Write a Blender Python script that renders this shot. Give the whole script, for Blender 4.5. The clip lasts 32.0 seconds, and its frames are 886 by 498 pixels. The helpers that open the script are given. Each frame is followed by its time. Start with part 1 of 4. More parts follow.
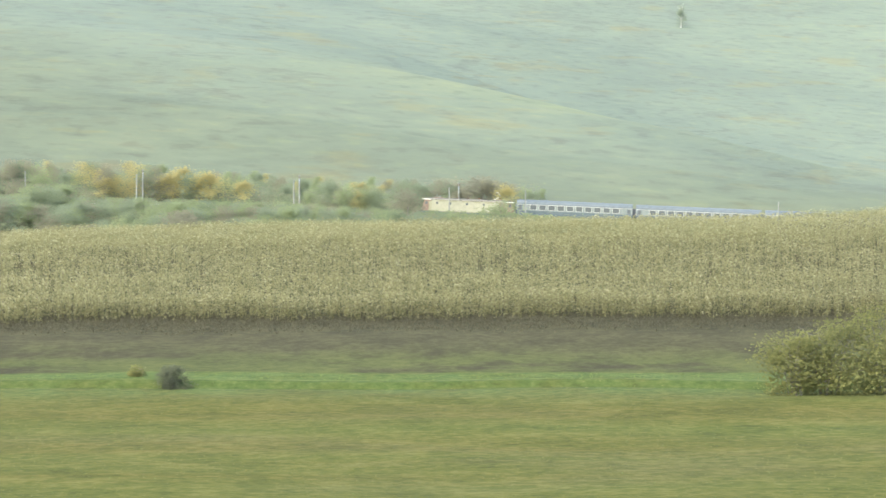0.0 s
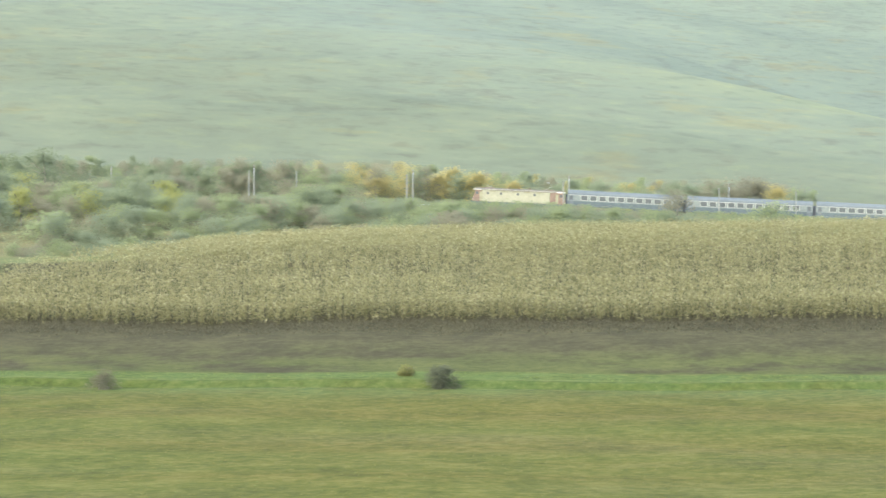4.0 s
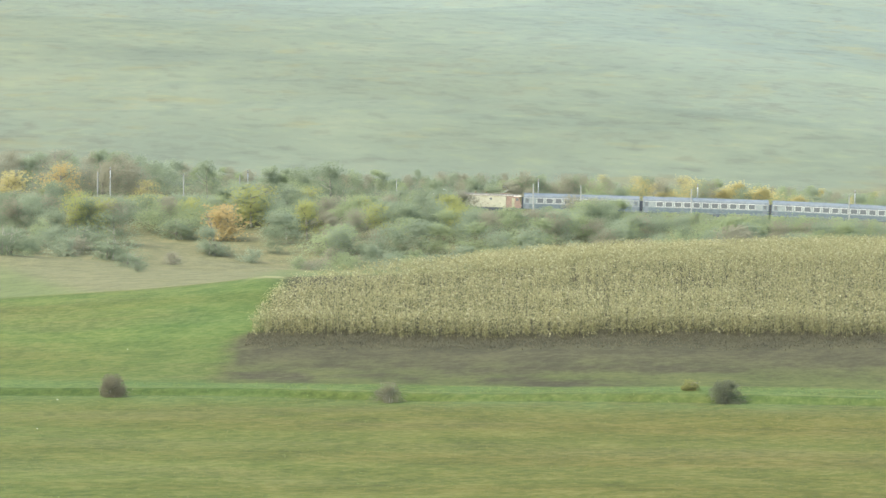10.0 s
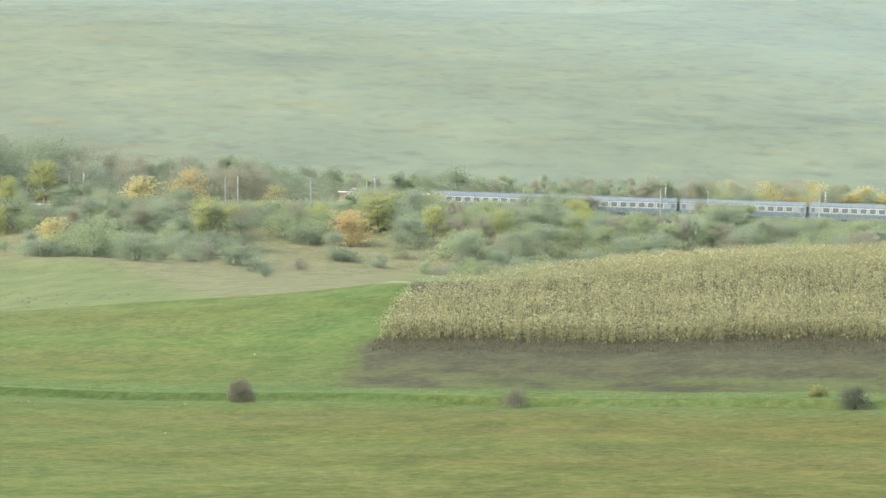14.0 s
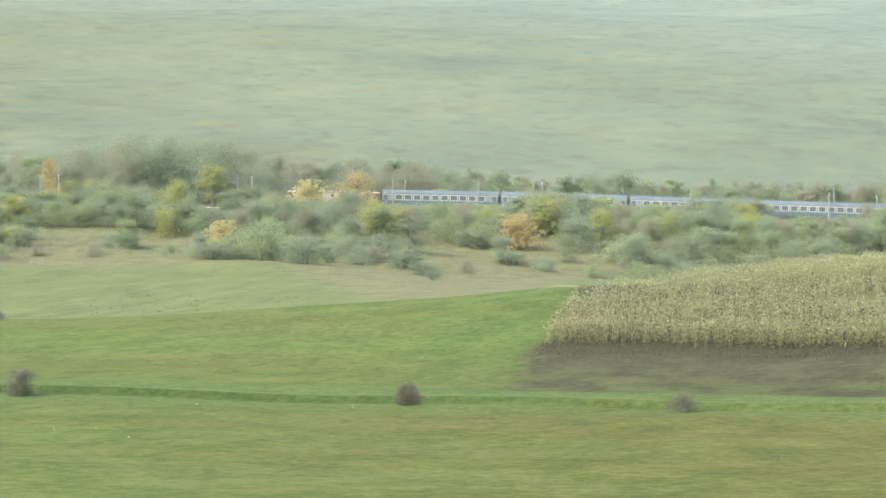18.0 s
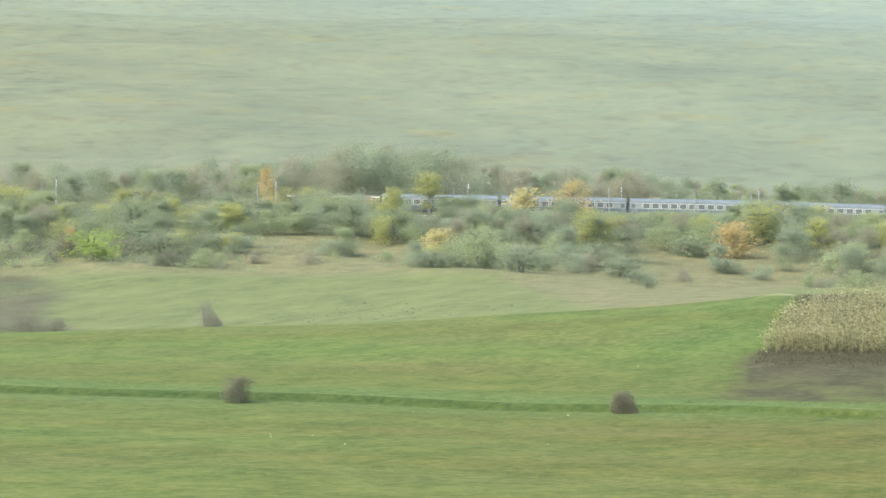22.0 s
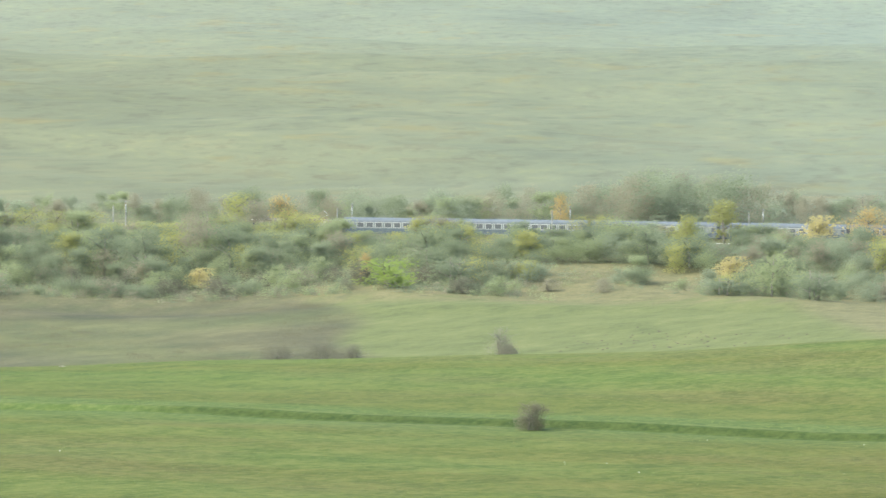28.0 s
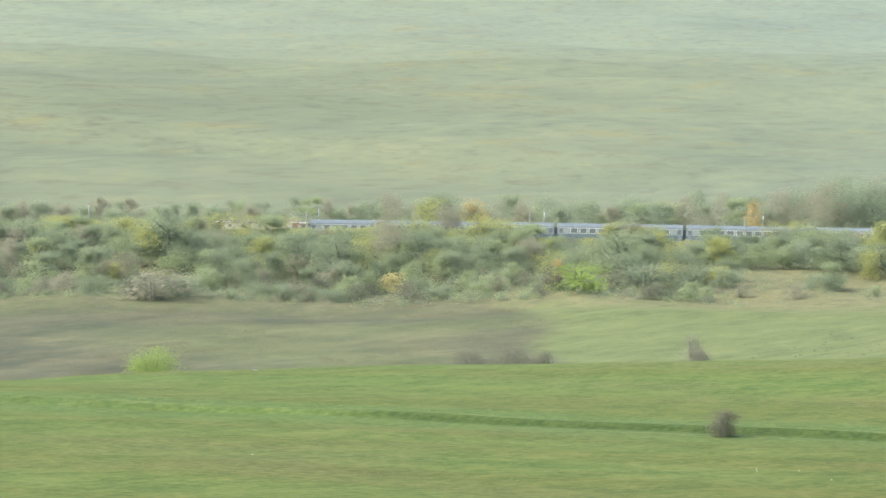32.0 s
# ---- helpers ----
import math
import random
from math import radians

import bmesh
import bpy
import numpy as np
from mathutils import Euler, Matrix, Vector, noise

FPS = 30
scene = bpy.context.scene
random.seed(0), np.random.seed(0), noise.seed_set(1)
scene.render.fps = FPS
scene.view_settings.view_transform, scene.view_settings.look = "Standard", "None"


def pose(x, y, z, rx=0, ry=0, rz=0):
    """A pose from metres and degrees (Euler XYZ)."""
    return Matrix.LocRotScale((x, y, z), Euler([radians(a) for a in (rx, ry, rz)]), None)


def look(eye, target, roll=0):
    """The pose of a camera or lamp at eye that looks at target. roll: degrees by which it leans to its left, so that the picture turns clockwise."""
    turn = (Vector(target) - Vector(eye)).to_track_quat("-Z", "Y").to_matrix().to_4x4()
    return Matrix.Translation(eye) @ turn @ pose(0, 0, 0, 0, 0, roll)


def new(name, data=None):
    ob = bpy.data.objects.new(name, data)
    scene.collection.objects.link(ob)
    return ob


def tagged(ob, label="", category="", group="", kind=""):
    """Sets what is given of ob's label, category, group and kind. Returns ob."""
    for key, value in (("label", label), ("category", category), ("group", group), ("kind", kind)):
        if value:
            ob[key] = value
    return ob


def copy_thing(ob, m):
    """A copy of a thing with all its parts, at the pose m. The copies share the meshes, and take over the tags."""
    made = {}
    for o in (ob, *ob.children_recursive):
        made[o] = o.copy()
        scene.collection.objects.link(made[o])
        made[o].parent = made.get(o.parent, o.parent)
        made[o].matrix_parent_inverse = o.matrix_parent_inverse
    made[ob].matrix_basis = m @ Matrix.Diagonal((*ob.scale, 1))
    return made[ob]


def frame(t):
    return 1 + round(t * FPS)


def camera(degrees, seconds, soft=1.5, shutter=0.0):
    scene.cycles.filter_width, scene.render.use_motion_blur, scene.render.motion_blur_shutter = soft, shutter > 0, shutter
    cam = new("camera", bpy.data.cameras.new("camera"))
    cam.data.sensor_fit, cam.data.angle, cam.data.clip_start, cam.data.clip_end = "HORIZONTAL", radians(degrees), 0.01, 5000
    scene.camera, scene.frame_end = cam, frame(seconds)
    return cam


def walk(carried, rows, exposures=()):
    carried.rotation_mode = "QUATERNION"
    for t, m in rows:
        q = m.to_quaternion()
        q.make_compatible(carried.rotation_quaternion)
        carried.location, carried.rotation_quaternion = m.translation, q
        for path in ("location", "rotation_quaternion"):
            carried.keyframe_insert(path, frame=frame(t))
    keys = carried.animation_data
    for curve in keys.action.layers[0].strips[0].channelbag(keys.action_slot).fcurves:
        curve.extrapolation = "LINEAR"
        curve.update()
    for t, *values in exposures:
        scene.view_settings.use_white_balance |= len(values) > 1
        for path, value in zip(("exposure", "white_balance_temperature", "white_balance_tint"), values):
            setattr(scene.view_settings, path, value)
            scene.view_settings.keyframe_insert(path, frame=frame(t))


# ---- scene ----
# A hilltop tripod: the camera only turns, left along the valley.
LENS = 14.0
PX = 784 / math.tan(radians(LENS / 2))
cam = camera(LENS, 32.0, soft=1.45, shutter=0.5)
# seconds, degrees to the left, up and leaning to the right
TURNS = [
    (0.0, -0.000, -1.500, -0.000),
    (0.5, 0.520, -1.495, -0.015),
    (1.0, 0.971, -1.496, 0.008),
    (1.5, 1.395, -1.489, -0.022),
    (2.0, 1.916, -1.502, -0.029),
    (2.5, 2.404, -1.516, -0.028),
    (3.0, 2.956, -1.516, -0.037),
    (3.5, 3.579, -1.507, -0.066),
    (4.0, 4.280, -1.493, -0.062),
    (4.5, 5.205, -1.429, -0.067),
    (6.5, 7.691, -1.300, -0.070),
    (7.0, 8.166, -1.291, -0.075),
    (7.5, 8.522, -1.288, -0.102),
    (8.0, 8.589, -1.288, -0.114),
    (8.5, 8.578, -1.296, -0.096),
    (9.0, 8.663, -1.288, -0.101),
    (9.5, 8.689, -1.288, -0.108),
    (10.0, 8.793, -1.275, -0.111),
    (10.5, 9.057, -1.275, -0.105),
    (11.0, 9.377, -1.261, -0.098),
    (11.5, 9.735, -1.251, -0.101),
    (12.0, 10.006, -1.247, -0.101),
    (12.5, 10.232, -1.237, -0.083),
    (13.0, 10.470, -1.217, -0.093),
    (13.5, 10.642, -1.206, -0.080),
    (15.5, 11.517, -1.191, -0.097),
    (16.0, 11.870, -1.197, -0.118),
    (16.5, 12.272, -1.180, -0.143),
    (17.0, 12.666, -1.157, -0.133),
    (17.5, 13.073, -1.150, -0.105),
    (18.0, 13.463, -1.143, -0.117),
    (18.5, 13.736, -1.136, -0.127),
    (19.0, 14.050, -1.132, -0.129),
    (19.5, 14.560, -1.118, -0.117),
    (20.0, 14.993, -1.108, -0.128),
    (20.5, 15.404, -1.094, -0.146),
    (21.0, 15.921, -1.080, -0.156),
    (21.5, 16.439, -1.038, -0.164),
    (22.0, 16.892, -1.022, -0.145),
    (22.5, 17.360, -0.970, -0.145),
    (23.0, 17.718, -0.925, -0.185),
    (23.5, 18.028, -0.891, -0.182),
    (24.0, 18.345, -0.871, -0.198),
    (24.5, 18.649, -0.815, -0.170),
    (26.5, 20.124, -0.600, -0.141),
    (27.0, 20.612, -0.554, -0.130),
    (27.5, 21.087, -0.576, -0.161),
    (28.0, 21.564, -0.591, -0.164),
    (28.5, 22.073, -0.593, -0.174),
    (29.0, 22.567, -0.553, -0.186),
    (29.5, 23.013, -0.546, -0.216),
    (30.0, 23.416, -0.544, -0.215),
    (30.5, 23.810, -0.533, -0.270),
    (31.0, 24.102, -0.529, -0.309),
    (31.5, 24.354, -0.522, -0.332),
    (32.0, 24.616, -0.518, -0.359),
]
walk(cam, [(t, pose(0, 0, 0, 90 + up, lean, left)) for t, left, up, lean in TURNS],
     exposures=[(0.0, 1.61, 6280, 2), (32.0, 1.61, 6280, 2)])

# ---- light: a bright, overcast autumn day ----
world = bpy.data.worlds.new("overcast_sky")
scene.world = world
world.use_nodes = True
wn = world.node_tree
sky = wn.nodes.new("ShaderNodeTexSky")
sky.sky_type, sky.sun_disc = "NISHITA", False
sky.sun_elevation, sky.sun_rotation = radians(42), radians(215)
sky.air_density, sky.dust_density, sky.ozone_density = 1.0, 4.0, 1.0
wn.links.new(sky.outputs[0], wn.nodes["Background"].inputs[0])
wn.nodes["Background"].inputs[1].default_value = 0.20
sun = new("sun", bpy.data.lights.new("sun", "SUN"))
sun.data.energy, sun.data.angle, sun.data.color = 1.1, radians(110), (1.0, 0.96, 0.88)
sun.matrix_world = look((-30, -50, 60), (0, 0, 0))


# ---- materials ----
class Nodes:
    """A short way to write a node material."""

    def __init__(self, name, rough=0.9):
        self.mat = bpy.data.materials.new(name)
        self.mat.use_nodes = True
        self.tree = self.mat.node_tree
        self.bsdf = self.tree.nodes["Principled BSDF"]
        self.bsdf.inputs["Roughness"].default_value = rough
        self.bsdf.inputs["Specular IOR Level"].default_value = 0.2

    def node(self, kind, **sets):
        n = self.tree.nodes.new(kind)
        for key, value in sets.items():
            if key == "operation":
                n.operation = value
            elif key == "blend":
                n.blend_type = value
            elif key == "attribute_name":
                n.attribute_name = value
        return n

    def link(self, a, b):
        self.tree.links.new(a, b)

    def noise(self, scale, detail=3.0, rough=0.55, stretch=None, turn=0.0, lean=0.0):
        geo = self.node("ShaderNodeNewGeometry")
        n = self.node("ShaderNodeTexNoise")
        n.inputs["Scale"].default_value, n.inputs["Detail"].default_value = scale, detail
        n.inputs["Roughness"].default_value = rough
        if stretch:
            m = self.node("ShaderNodeMapping")
            m.inputs["Scale"].default_value = stretch
            spin = self.node("ShaderNodeMapping")
            spin.inputs["Rotation"].default_value = (0, -lean, -turn)
            self.link(geo.outputs["Position"], spin.inputs["Vector"])
            self.link(spin.outputs["Vector"], m.inputs["Vector"])
            self.link(m.outputs["Vector"], n.inputs["Vector"])
        else:
            self.link(geo.outputs["Position"], n.inputs["Vector"])
        return n.outputs["Fac"]

    def ramp(self, fac, stops):
        r = self.node("ShaderNodeValToRGB")
        while len(r.color_ramp.elements) < len(stops):
            r.color_ramp.elements.new(0.5)
        for e, (at, colour) in zip(r.color_ramp.elements, stops):
            e.position, e.color = at, (*colour, 1)
        self.link(fac, r.inputs["Fac"])
        return r.outputs["Color"]

    def mix(self, fac, a, b, blend="MIX"):
        m = self.node("ShaderNodeMixRGB", blend=blend)
        for slot, value in zip((0, 1, 2), (fac, a, b)):
            if isinstance(value, (int, float)):
                m.inputs[slot].default_value = value
            elif isinstance(value, tuple):
                m.inputs[slot].default_value = (*value, 1)
            else:
                self.link(value, m.inputs[slot])
        return m.outputs[0]

    def mask(self, name):
        return self.node("ShaderNodeAttribute", attribute_name=name).outputs["Fac"]

    def bump(self, fac, strength, distance):
        b = self.node("ShaderNodeBump")
        b.inputs["Strength"].default_value, b.inputs["Distance"].default_value = strength, distance
        self.link(fac, b.inputs["Height"])
        self.link(b.outputs["Normal"], self.bsdf.inputs["Normal"])

    def done(self, colour):
        if isinstance(colour, tuple):
            self.bsdf.inputs["Base Color"].default_value = (*colour, 1)
        else:
            self.link(colour, self.bsdf.inputs["Base Color"])
        return self.mat


def plain(name, colour, rough=0.6, metal=0.0, wear=0.15, scale=1.5):
    """Paint or metal with a little dirt at two scales."""
    n = Nodes(name, rough)
    n.bsdf.inputs["Metallic"].default_value = metal
    dirt = n.mix(0.5, n.noise(scale), n.noise(scale * 9))
    dark = tuple(c * (1 - wear * 2) for c in colour)
    return n.done(n.ramp(dirt, [(0.35, dark), (0.6, colour)]))


def foliage(name, dark, light, spread=0.25, lift=0.8, thin=0.38, bright=None):
    """Leaves whose tone varies from leaf to leaf and from plant to plant; lift turns their shading towards the sky, as a whole canopy's is."""
    n = Nodes(name, 0.75)
    geo, info = n.node("ShaderNodeNewGeometry"), n.node("ShaderNodeObjectInfo")
    leaf = n.ramp(geo.outputs["Random Per Island"], [(0.0, dark), (1.0, light)] if bright is None else [(0.0, dark), (0.78, light), (0.93, bright)])
    tone = n.ramp(info.outputs["Random"], [(0.0, (1 - spread, 1 - spread, 1 - spread * 0.7)), (1.0, (1.0, 1.0, 1.0))])
    colour = n.mix(1.0, leaf, tone, "MULTIPLY")
    colour = n.mix(n.noise(0.35), colour, n.mix(0.5, colour, light))
    through_leaf, both = n.node("ShaderNodeBsdfTranslucent"), n.node("ShaderNodeMixShader")
    n.link(colour, through_leaf.inputs["Color"])
    blend, unit = n.node("ShaderNodeVectorMath", operation="MULTIPLY_ADD"), n.node("ShaderNodeVectorMath", operation="NORMALIZE")
    n.link(geo.outputs["Normal"], blend.inputs[0])
    blend.inputs[1].default_value, blend.inputs[2].default_value = (1 - lift,) * 3, (0, -0.25 * lift, lift)
    n.link(blend.outputs[0], unit.inputs[0])
    n.link(unit.outputs[0], n.bsdf.inputs["Normal"])
    both.inputs[0].default_value = thin
    n.link(n.bsdf.outputs[0], both.inputs[1])
    n.link(through_leaf.outputs[0], both.inputs[2])
    n.link(both.outputs[0], n.tree.nodes["Material Output"].inputs["Surface"])
    return n.done(colour)


def ground_material():
    n = Nodes("field_ground", 1.0)
    # Gloss stands in for haze: grazing sky reflection pales the ground, less on stubble.
    haze_gloss = n.node("ShaderNodeMath", operation="MULTIPLY_ADD")
    n.link(n.mask("stubble"), haze_gloss.inputs[0])
    haze_gloss.inputs[1].default_value, haze_gloss.inputs[2].default_value = -0.06, 0.09
    n.link(haze_gloss.outputs[0], n.bsdf.inputs["Specular IOR Level"])
    big, mid, fine = n.noise(0.03, 4), n.noise(0.3, 5, 0.62, (0.9, 0.6, 1)), n.noise(1.5, 6, 0.75, (0.9, 0.7, 1))
    grain = n.noise(3.0, 4, 0.7)
    turf = n.mix(0.6, mid, fine)
    olive = n.ramp(turf, [(0.39, (0.044, 0.049, 0.010)), (0.47, (0.065, 0.070, 0.014)), (0.53, (0.082, 0.082, 0.019)), (0.62, (0.115, 0.108, 0.032))])
    fresh = n.ramp(turf, [(0.39, (0.043, 0.063, 0.015)), (0.47, (0.064, 0.086, 0.020)), (0.53, (0.080, 0.099, 0.025)), (0.62, (0.104, 0.114, 0.033))])
    lush = n.mix(0.75, n.mask("lush"), big, "OVERLAY")
    near = n.mix(lush, olive, fresh)
    near = n.mix(n.ramp(n.noise(0.06, 5, 0.6, (0.6, 1, 1)), [(0.50, (0, 0, 0)), (0.64, (0.48, 0.48, 0.48))]), near, n.ramp(fine, [(0.40, (0.060, 0.058, 0.019)), (0.61, (0.106, 0.100, 0.037))]))
    rows = n.noise(0.085, 4, 0.6, (0.05, 1, 0.2), 0.03)
    near = n.mix(n.ramp(rows, [(0.48, (0, 0, 0)), (0.58, (0.45, 0.45, 0.45))]), near, n.mix(1.0, near, (0.95, 0.80, 0.74), "MULTIPLY"))
    near = n.mix(n.ramp(rows, [(0.36, (0.45, 0.45, 0.45)), (0.44, (0, 0, 0))]), near, n.mix(1.0, near, (0.86, 1.0, 0.95), "MULTIPLY"))
    verge = n.mix(1.0, n.mask("verge"), n.ramp(mid, [(0.38, (0.35, 0.35, 0.35)), (0.58, (1, 1, 1))]), "MULTIPLY")
    near = n.mix(verge, near, n.ramp(fine, [(0.38, (0.042, 0.068, 0.020)), (0.52, (0.064, 0.094, 0.027)), (0.63, (0.092, 0.116, 0.038))]))
    near = n.mix(n.mask("lip"), near, n.ramp(fine, [(0.40, (0.078, 0.100, 0.032)), (0.61, (0.118, 0.132, 0.046))]))
    near = n.mix(n.mask("headland"), near, n.mix(1.0, near, (0.88, 0.96, 1.0), "MULTIPLY"))
    # Bank face: long dark grass, with its shade deepened into the colour too.
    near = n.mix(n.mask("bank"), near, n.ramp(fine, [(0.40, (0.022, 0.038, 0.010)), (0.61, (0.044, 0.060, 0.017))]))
    dry = n.ramp(turf, [(0.41, (0.041, 0.039, 0.024)), (0.5, (0.053, 0.050, 0.029)), (0.60, (0.069, 0.064, 0.036))])
    sprout = n.ramp(turf, [(0.41, (0.050, 0.057, 0.024)), (0.60, (0.081, 0.087, 0.034))])
    weeds = n.mix(n.mix(1.0, n.mask("sprout"), n.ramp(n.mix(0.45, n.noise(0.13, 4, 0.6, (0.6, 1, 1)), mid), [(0.40, (0, 0, 0)), (0.54, (1, 1, 1))]), "MULTIPLY"), dry, sprout)
    near = n.mix(n.mask("stubble"), near, weeds)
    near = n.mix(n.mask("path"), near, (0.165, 0.160, 0.075))
    meadow = n.ramp(n.mix(0.5, n.noise(0.25, 6, 0.72, (0.8, 0.15, 1)), turf), [(0.40, (0.069, 0.081, 0.033)), (0.47, (0.090, 0.104, 0.041)), (0.54, (0.106, 0.117, 0.046)), (0.61, (0.126, 0.129, 0.055))])
    scrub = n.ramp(n.mix(0.55, mid, fine), [(0.40, (0.085, 0.086, 0.045)), (0.5, (0.116, 0.110, 0.055)), (0.61, (0.150, 0.136, 0.069))])
    rough = n.ramp(n.mix(0.3, n.noise(0.06, 6, 0.7, (0.9, 0.5, 1)), turf), [(0.40, (0.040, 0.042, 0.028)), (0.46, (0.051, 0.053, 0.034)), (0.54, (0.071, 0.069, 0.042)), (0.62, (0.102, 0.093, 0.053))])
    rough = n.mix(n.ramp(n.noise(0.022, 5, 0.62, (0.7, 1, 1)), [(0.50, (0, 0, 0)), (0.60, (0.35, 0.35, 0.35))]), rough, n.ramp(turf, [(0.40, (0.092, 0.086, 0.044)), (0.61, (0.138, 0.120, 0.060))]))
    valley = n.mix(n.mask("scrub"), meadow, scrub)
    valley = n.mix(n.mask("rough"), valley, rough)
    near = n.mix(n.mask("valley"), near, valley)
    fold = n.noise(0.0075, 3, 0.5, (1, 0.2, 4.0), lean=0.05)
    mound = n.noise(0.026, 4, 0.55, (1, 0.15, 6.0), lean=0.06)
    terrace = n.noise(0.085, 5, 0.62, (1, 0.1, 8.0), lean=0.07)
    streak = n.mix(0.22, n.mix(0.62, mound, terrace), fold)
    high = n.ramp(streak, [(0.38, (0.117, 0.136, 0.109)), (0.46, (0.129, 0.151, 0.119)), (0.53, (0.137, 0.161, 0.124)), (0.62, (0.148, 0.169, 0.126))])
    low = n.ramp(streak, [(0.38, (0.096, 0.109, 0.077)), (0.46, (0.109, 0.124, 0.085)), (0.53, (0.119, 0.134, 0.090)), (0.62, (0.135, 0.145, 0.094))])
    # Distance haze is put in here: hill turf turns paler and bluer farther off.
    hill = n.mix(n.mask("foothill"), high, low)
    slump = n.mix(1.0, n.ramp(terrace, [(0.51, (0, 0, 0)), (0.58, (0.9, 0.9, 0.9))]), n.ramp(n.noise(0.011, 3, 0.5, (1, 0.2, 3.0)), [(0.46, (0, 0, 0)), (0.58, (1, 1, 1))]), "MULTIPLY")
    hill = n.mix(slump, hill, n.mix(1.0, hill, (0.83, 0.82, 0.85), "MULTIPLY"))
    dash = n.noise(0.11, 4, 0.6, (1, 0.1, 6.5), lean=0.07)
    hill = n.mix(n.ramp(dash, [(0.55, (0, 0, 0)), (0.64, (0.85, 0.85, 0.85))]), hill, n.mix(1.0, hill, (0.85, 0.83, 0.85), "MULTIPLY"))
    hill = n.mix(n.ramp(dash, [(0.34, (0.6, 0.6, 0.6)), (0.43, (0, 0, 0))]), hill, n.mix(1.0, hill, (1.16, 1.13, 1.00), "MULTIPLY"))
    ochre = n.ramp(n.noise(0.03, 4, 0.6, (1, 0.15, 8.0), lean=0.05), [(0.58, (0, 0, 0)), (0.68, (0.8, 0.8, 0.8))])
    hill = n.mix(ochre, hill, n.mix(1.0, hill, (1.12, 0.98, 0.82), "MULTIPLY"))
    hill = n.mix(n.mask("dry"), hill, n.mix(1.0, hill, (0.965, 0.92, 0.83), "MULTIPLY"))
    # Slope beyond the spur: a trace of brightening in colour for its dim shading.
    hill = n.mix(n.mask("far_turf"), hill, n.mix(1.0, hill, (1.01, 1.01, 1.00), "MULTIPLY"))
    # Spur turf: yellower, and brightened in colour because its crest shades too dark.
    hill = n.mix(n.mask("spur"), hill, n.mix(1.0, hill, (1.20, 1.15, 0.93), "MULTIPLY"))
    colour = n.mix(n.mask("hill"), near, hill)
    n.bump(n.mix(0.5, fine, grain), 0.6, 0.12)
    return n.done(colour)


M_GROUND = ground_material()
M_CORN = foliage("dry_maize", (0.192, 0.185, 0.086), (0.262, 0.249, 0.121), 0.0, 0.8, 0.45, (0.42, 0.40, 0.24))
M_GRASS = foliage("grass_blades", (0.080, 0.086, 0.024), (0.14, 0.135, 0.045), 0.0, 0.85, 0.1)
M_GRASS_FRESH = foliage("fresh_grass_blades", (0.068, 0.098, 0.026), (0.12, 0.145, 0.045), 0.0, 0.85, 0.1)
M_WEED = foliage("withered_weeds", (0.088, 0.083, 0.053), (0.112, 0.105, 0.066), 0.0, 0.95, 0.5)
M_BARK = plain("bark", (0.25, 0.235, 0.20), 0.95, wear=0.3)
M_PALE_BARK = plain("pale_bark", (0.42, 0.41, 0.37), 0.9, wear=0.2)
# Belt leaves are paled and greyed in colour to stand in for haze.
LEAF = {
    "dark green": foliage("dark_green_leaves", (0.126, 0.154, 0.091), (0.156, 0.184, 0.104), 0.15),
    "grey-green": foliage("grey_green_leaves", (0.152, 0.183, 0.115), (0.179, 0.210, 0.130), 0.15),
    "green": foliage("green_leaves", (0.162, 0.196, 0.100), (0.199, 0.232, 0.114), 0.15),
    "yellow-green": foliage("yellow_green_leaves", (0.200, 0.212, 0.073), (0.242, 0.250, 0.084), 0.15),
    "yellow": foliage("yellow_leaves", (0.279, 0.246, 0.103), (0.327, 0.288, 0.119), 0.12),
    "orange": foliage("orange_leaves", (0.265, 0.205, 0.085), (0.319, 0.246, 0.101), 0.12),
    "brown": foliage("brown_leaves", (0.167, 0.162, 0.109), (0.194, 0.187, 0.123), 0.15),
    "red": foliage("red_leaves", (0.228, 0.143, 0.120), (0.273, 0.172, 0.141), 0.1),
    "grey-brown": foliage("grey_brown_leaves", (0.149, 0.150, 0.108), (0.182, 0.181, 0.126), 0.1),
    "dusky": foliage("dusky_thorn_twigs", (0.094, 0.095, 0.063), (0.119, 0.118, 0.077), 0.1),
    "rusty": foliage("rusty_brown_leaves", (0.084, 0.083, 0.051), (0.125, 0.116, 0.071), 0.1),
    "thorn": foliage("dark_thorn_leaves", (0.065, 0.072, 0.042), (0.093, 0.100, 0.058), 0.1),
    "heath": foliage("dull_heath_stalks", (0.077, 0.076, 0.045), (0.103, 0.097, 0.056), 0.1),
    "lime": foliage("lime_green_leaves", (0.143, 0.194, 0.045), (0.187, 0.243, 0.061), 0.1),
    "olive": foliage("olive_leaves", (0.072, 0.084, 0.032), (0.186, 0.183, 0.059), 0.1),
}


# ---- the lie of the land ----
def band(a, table, soft=150):
    """Values along the bearing a (1/PX radians to the right of north), softly joined."""
    xs, ys = zip(*table)
    out = np.zeros_like(a)
    for shift in (-soft, -soft / 2, 0, soft / 2, soft):
        out += np.interp(a + shift, xs, ys) / 5
    return out


ROOF = [(-3900, -6), (-3150, -9), (-2500, -14), (-1800, -22), (-1300, -31), (-909, -44), (-600, -52), (-304, -61), (-37, -77), (126, -81), (333, -92), (784, -110), (1200, -122)]
RAIL_R = 742.0


def rail_z(a):
    return band(np.asarray(a, float), ROOF) / PX * RAIL_R - 3.88


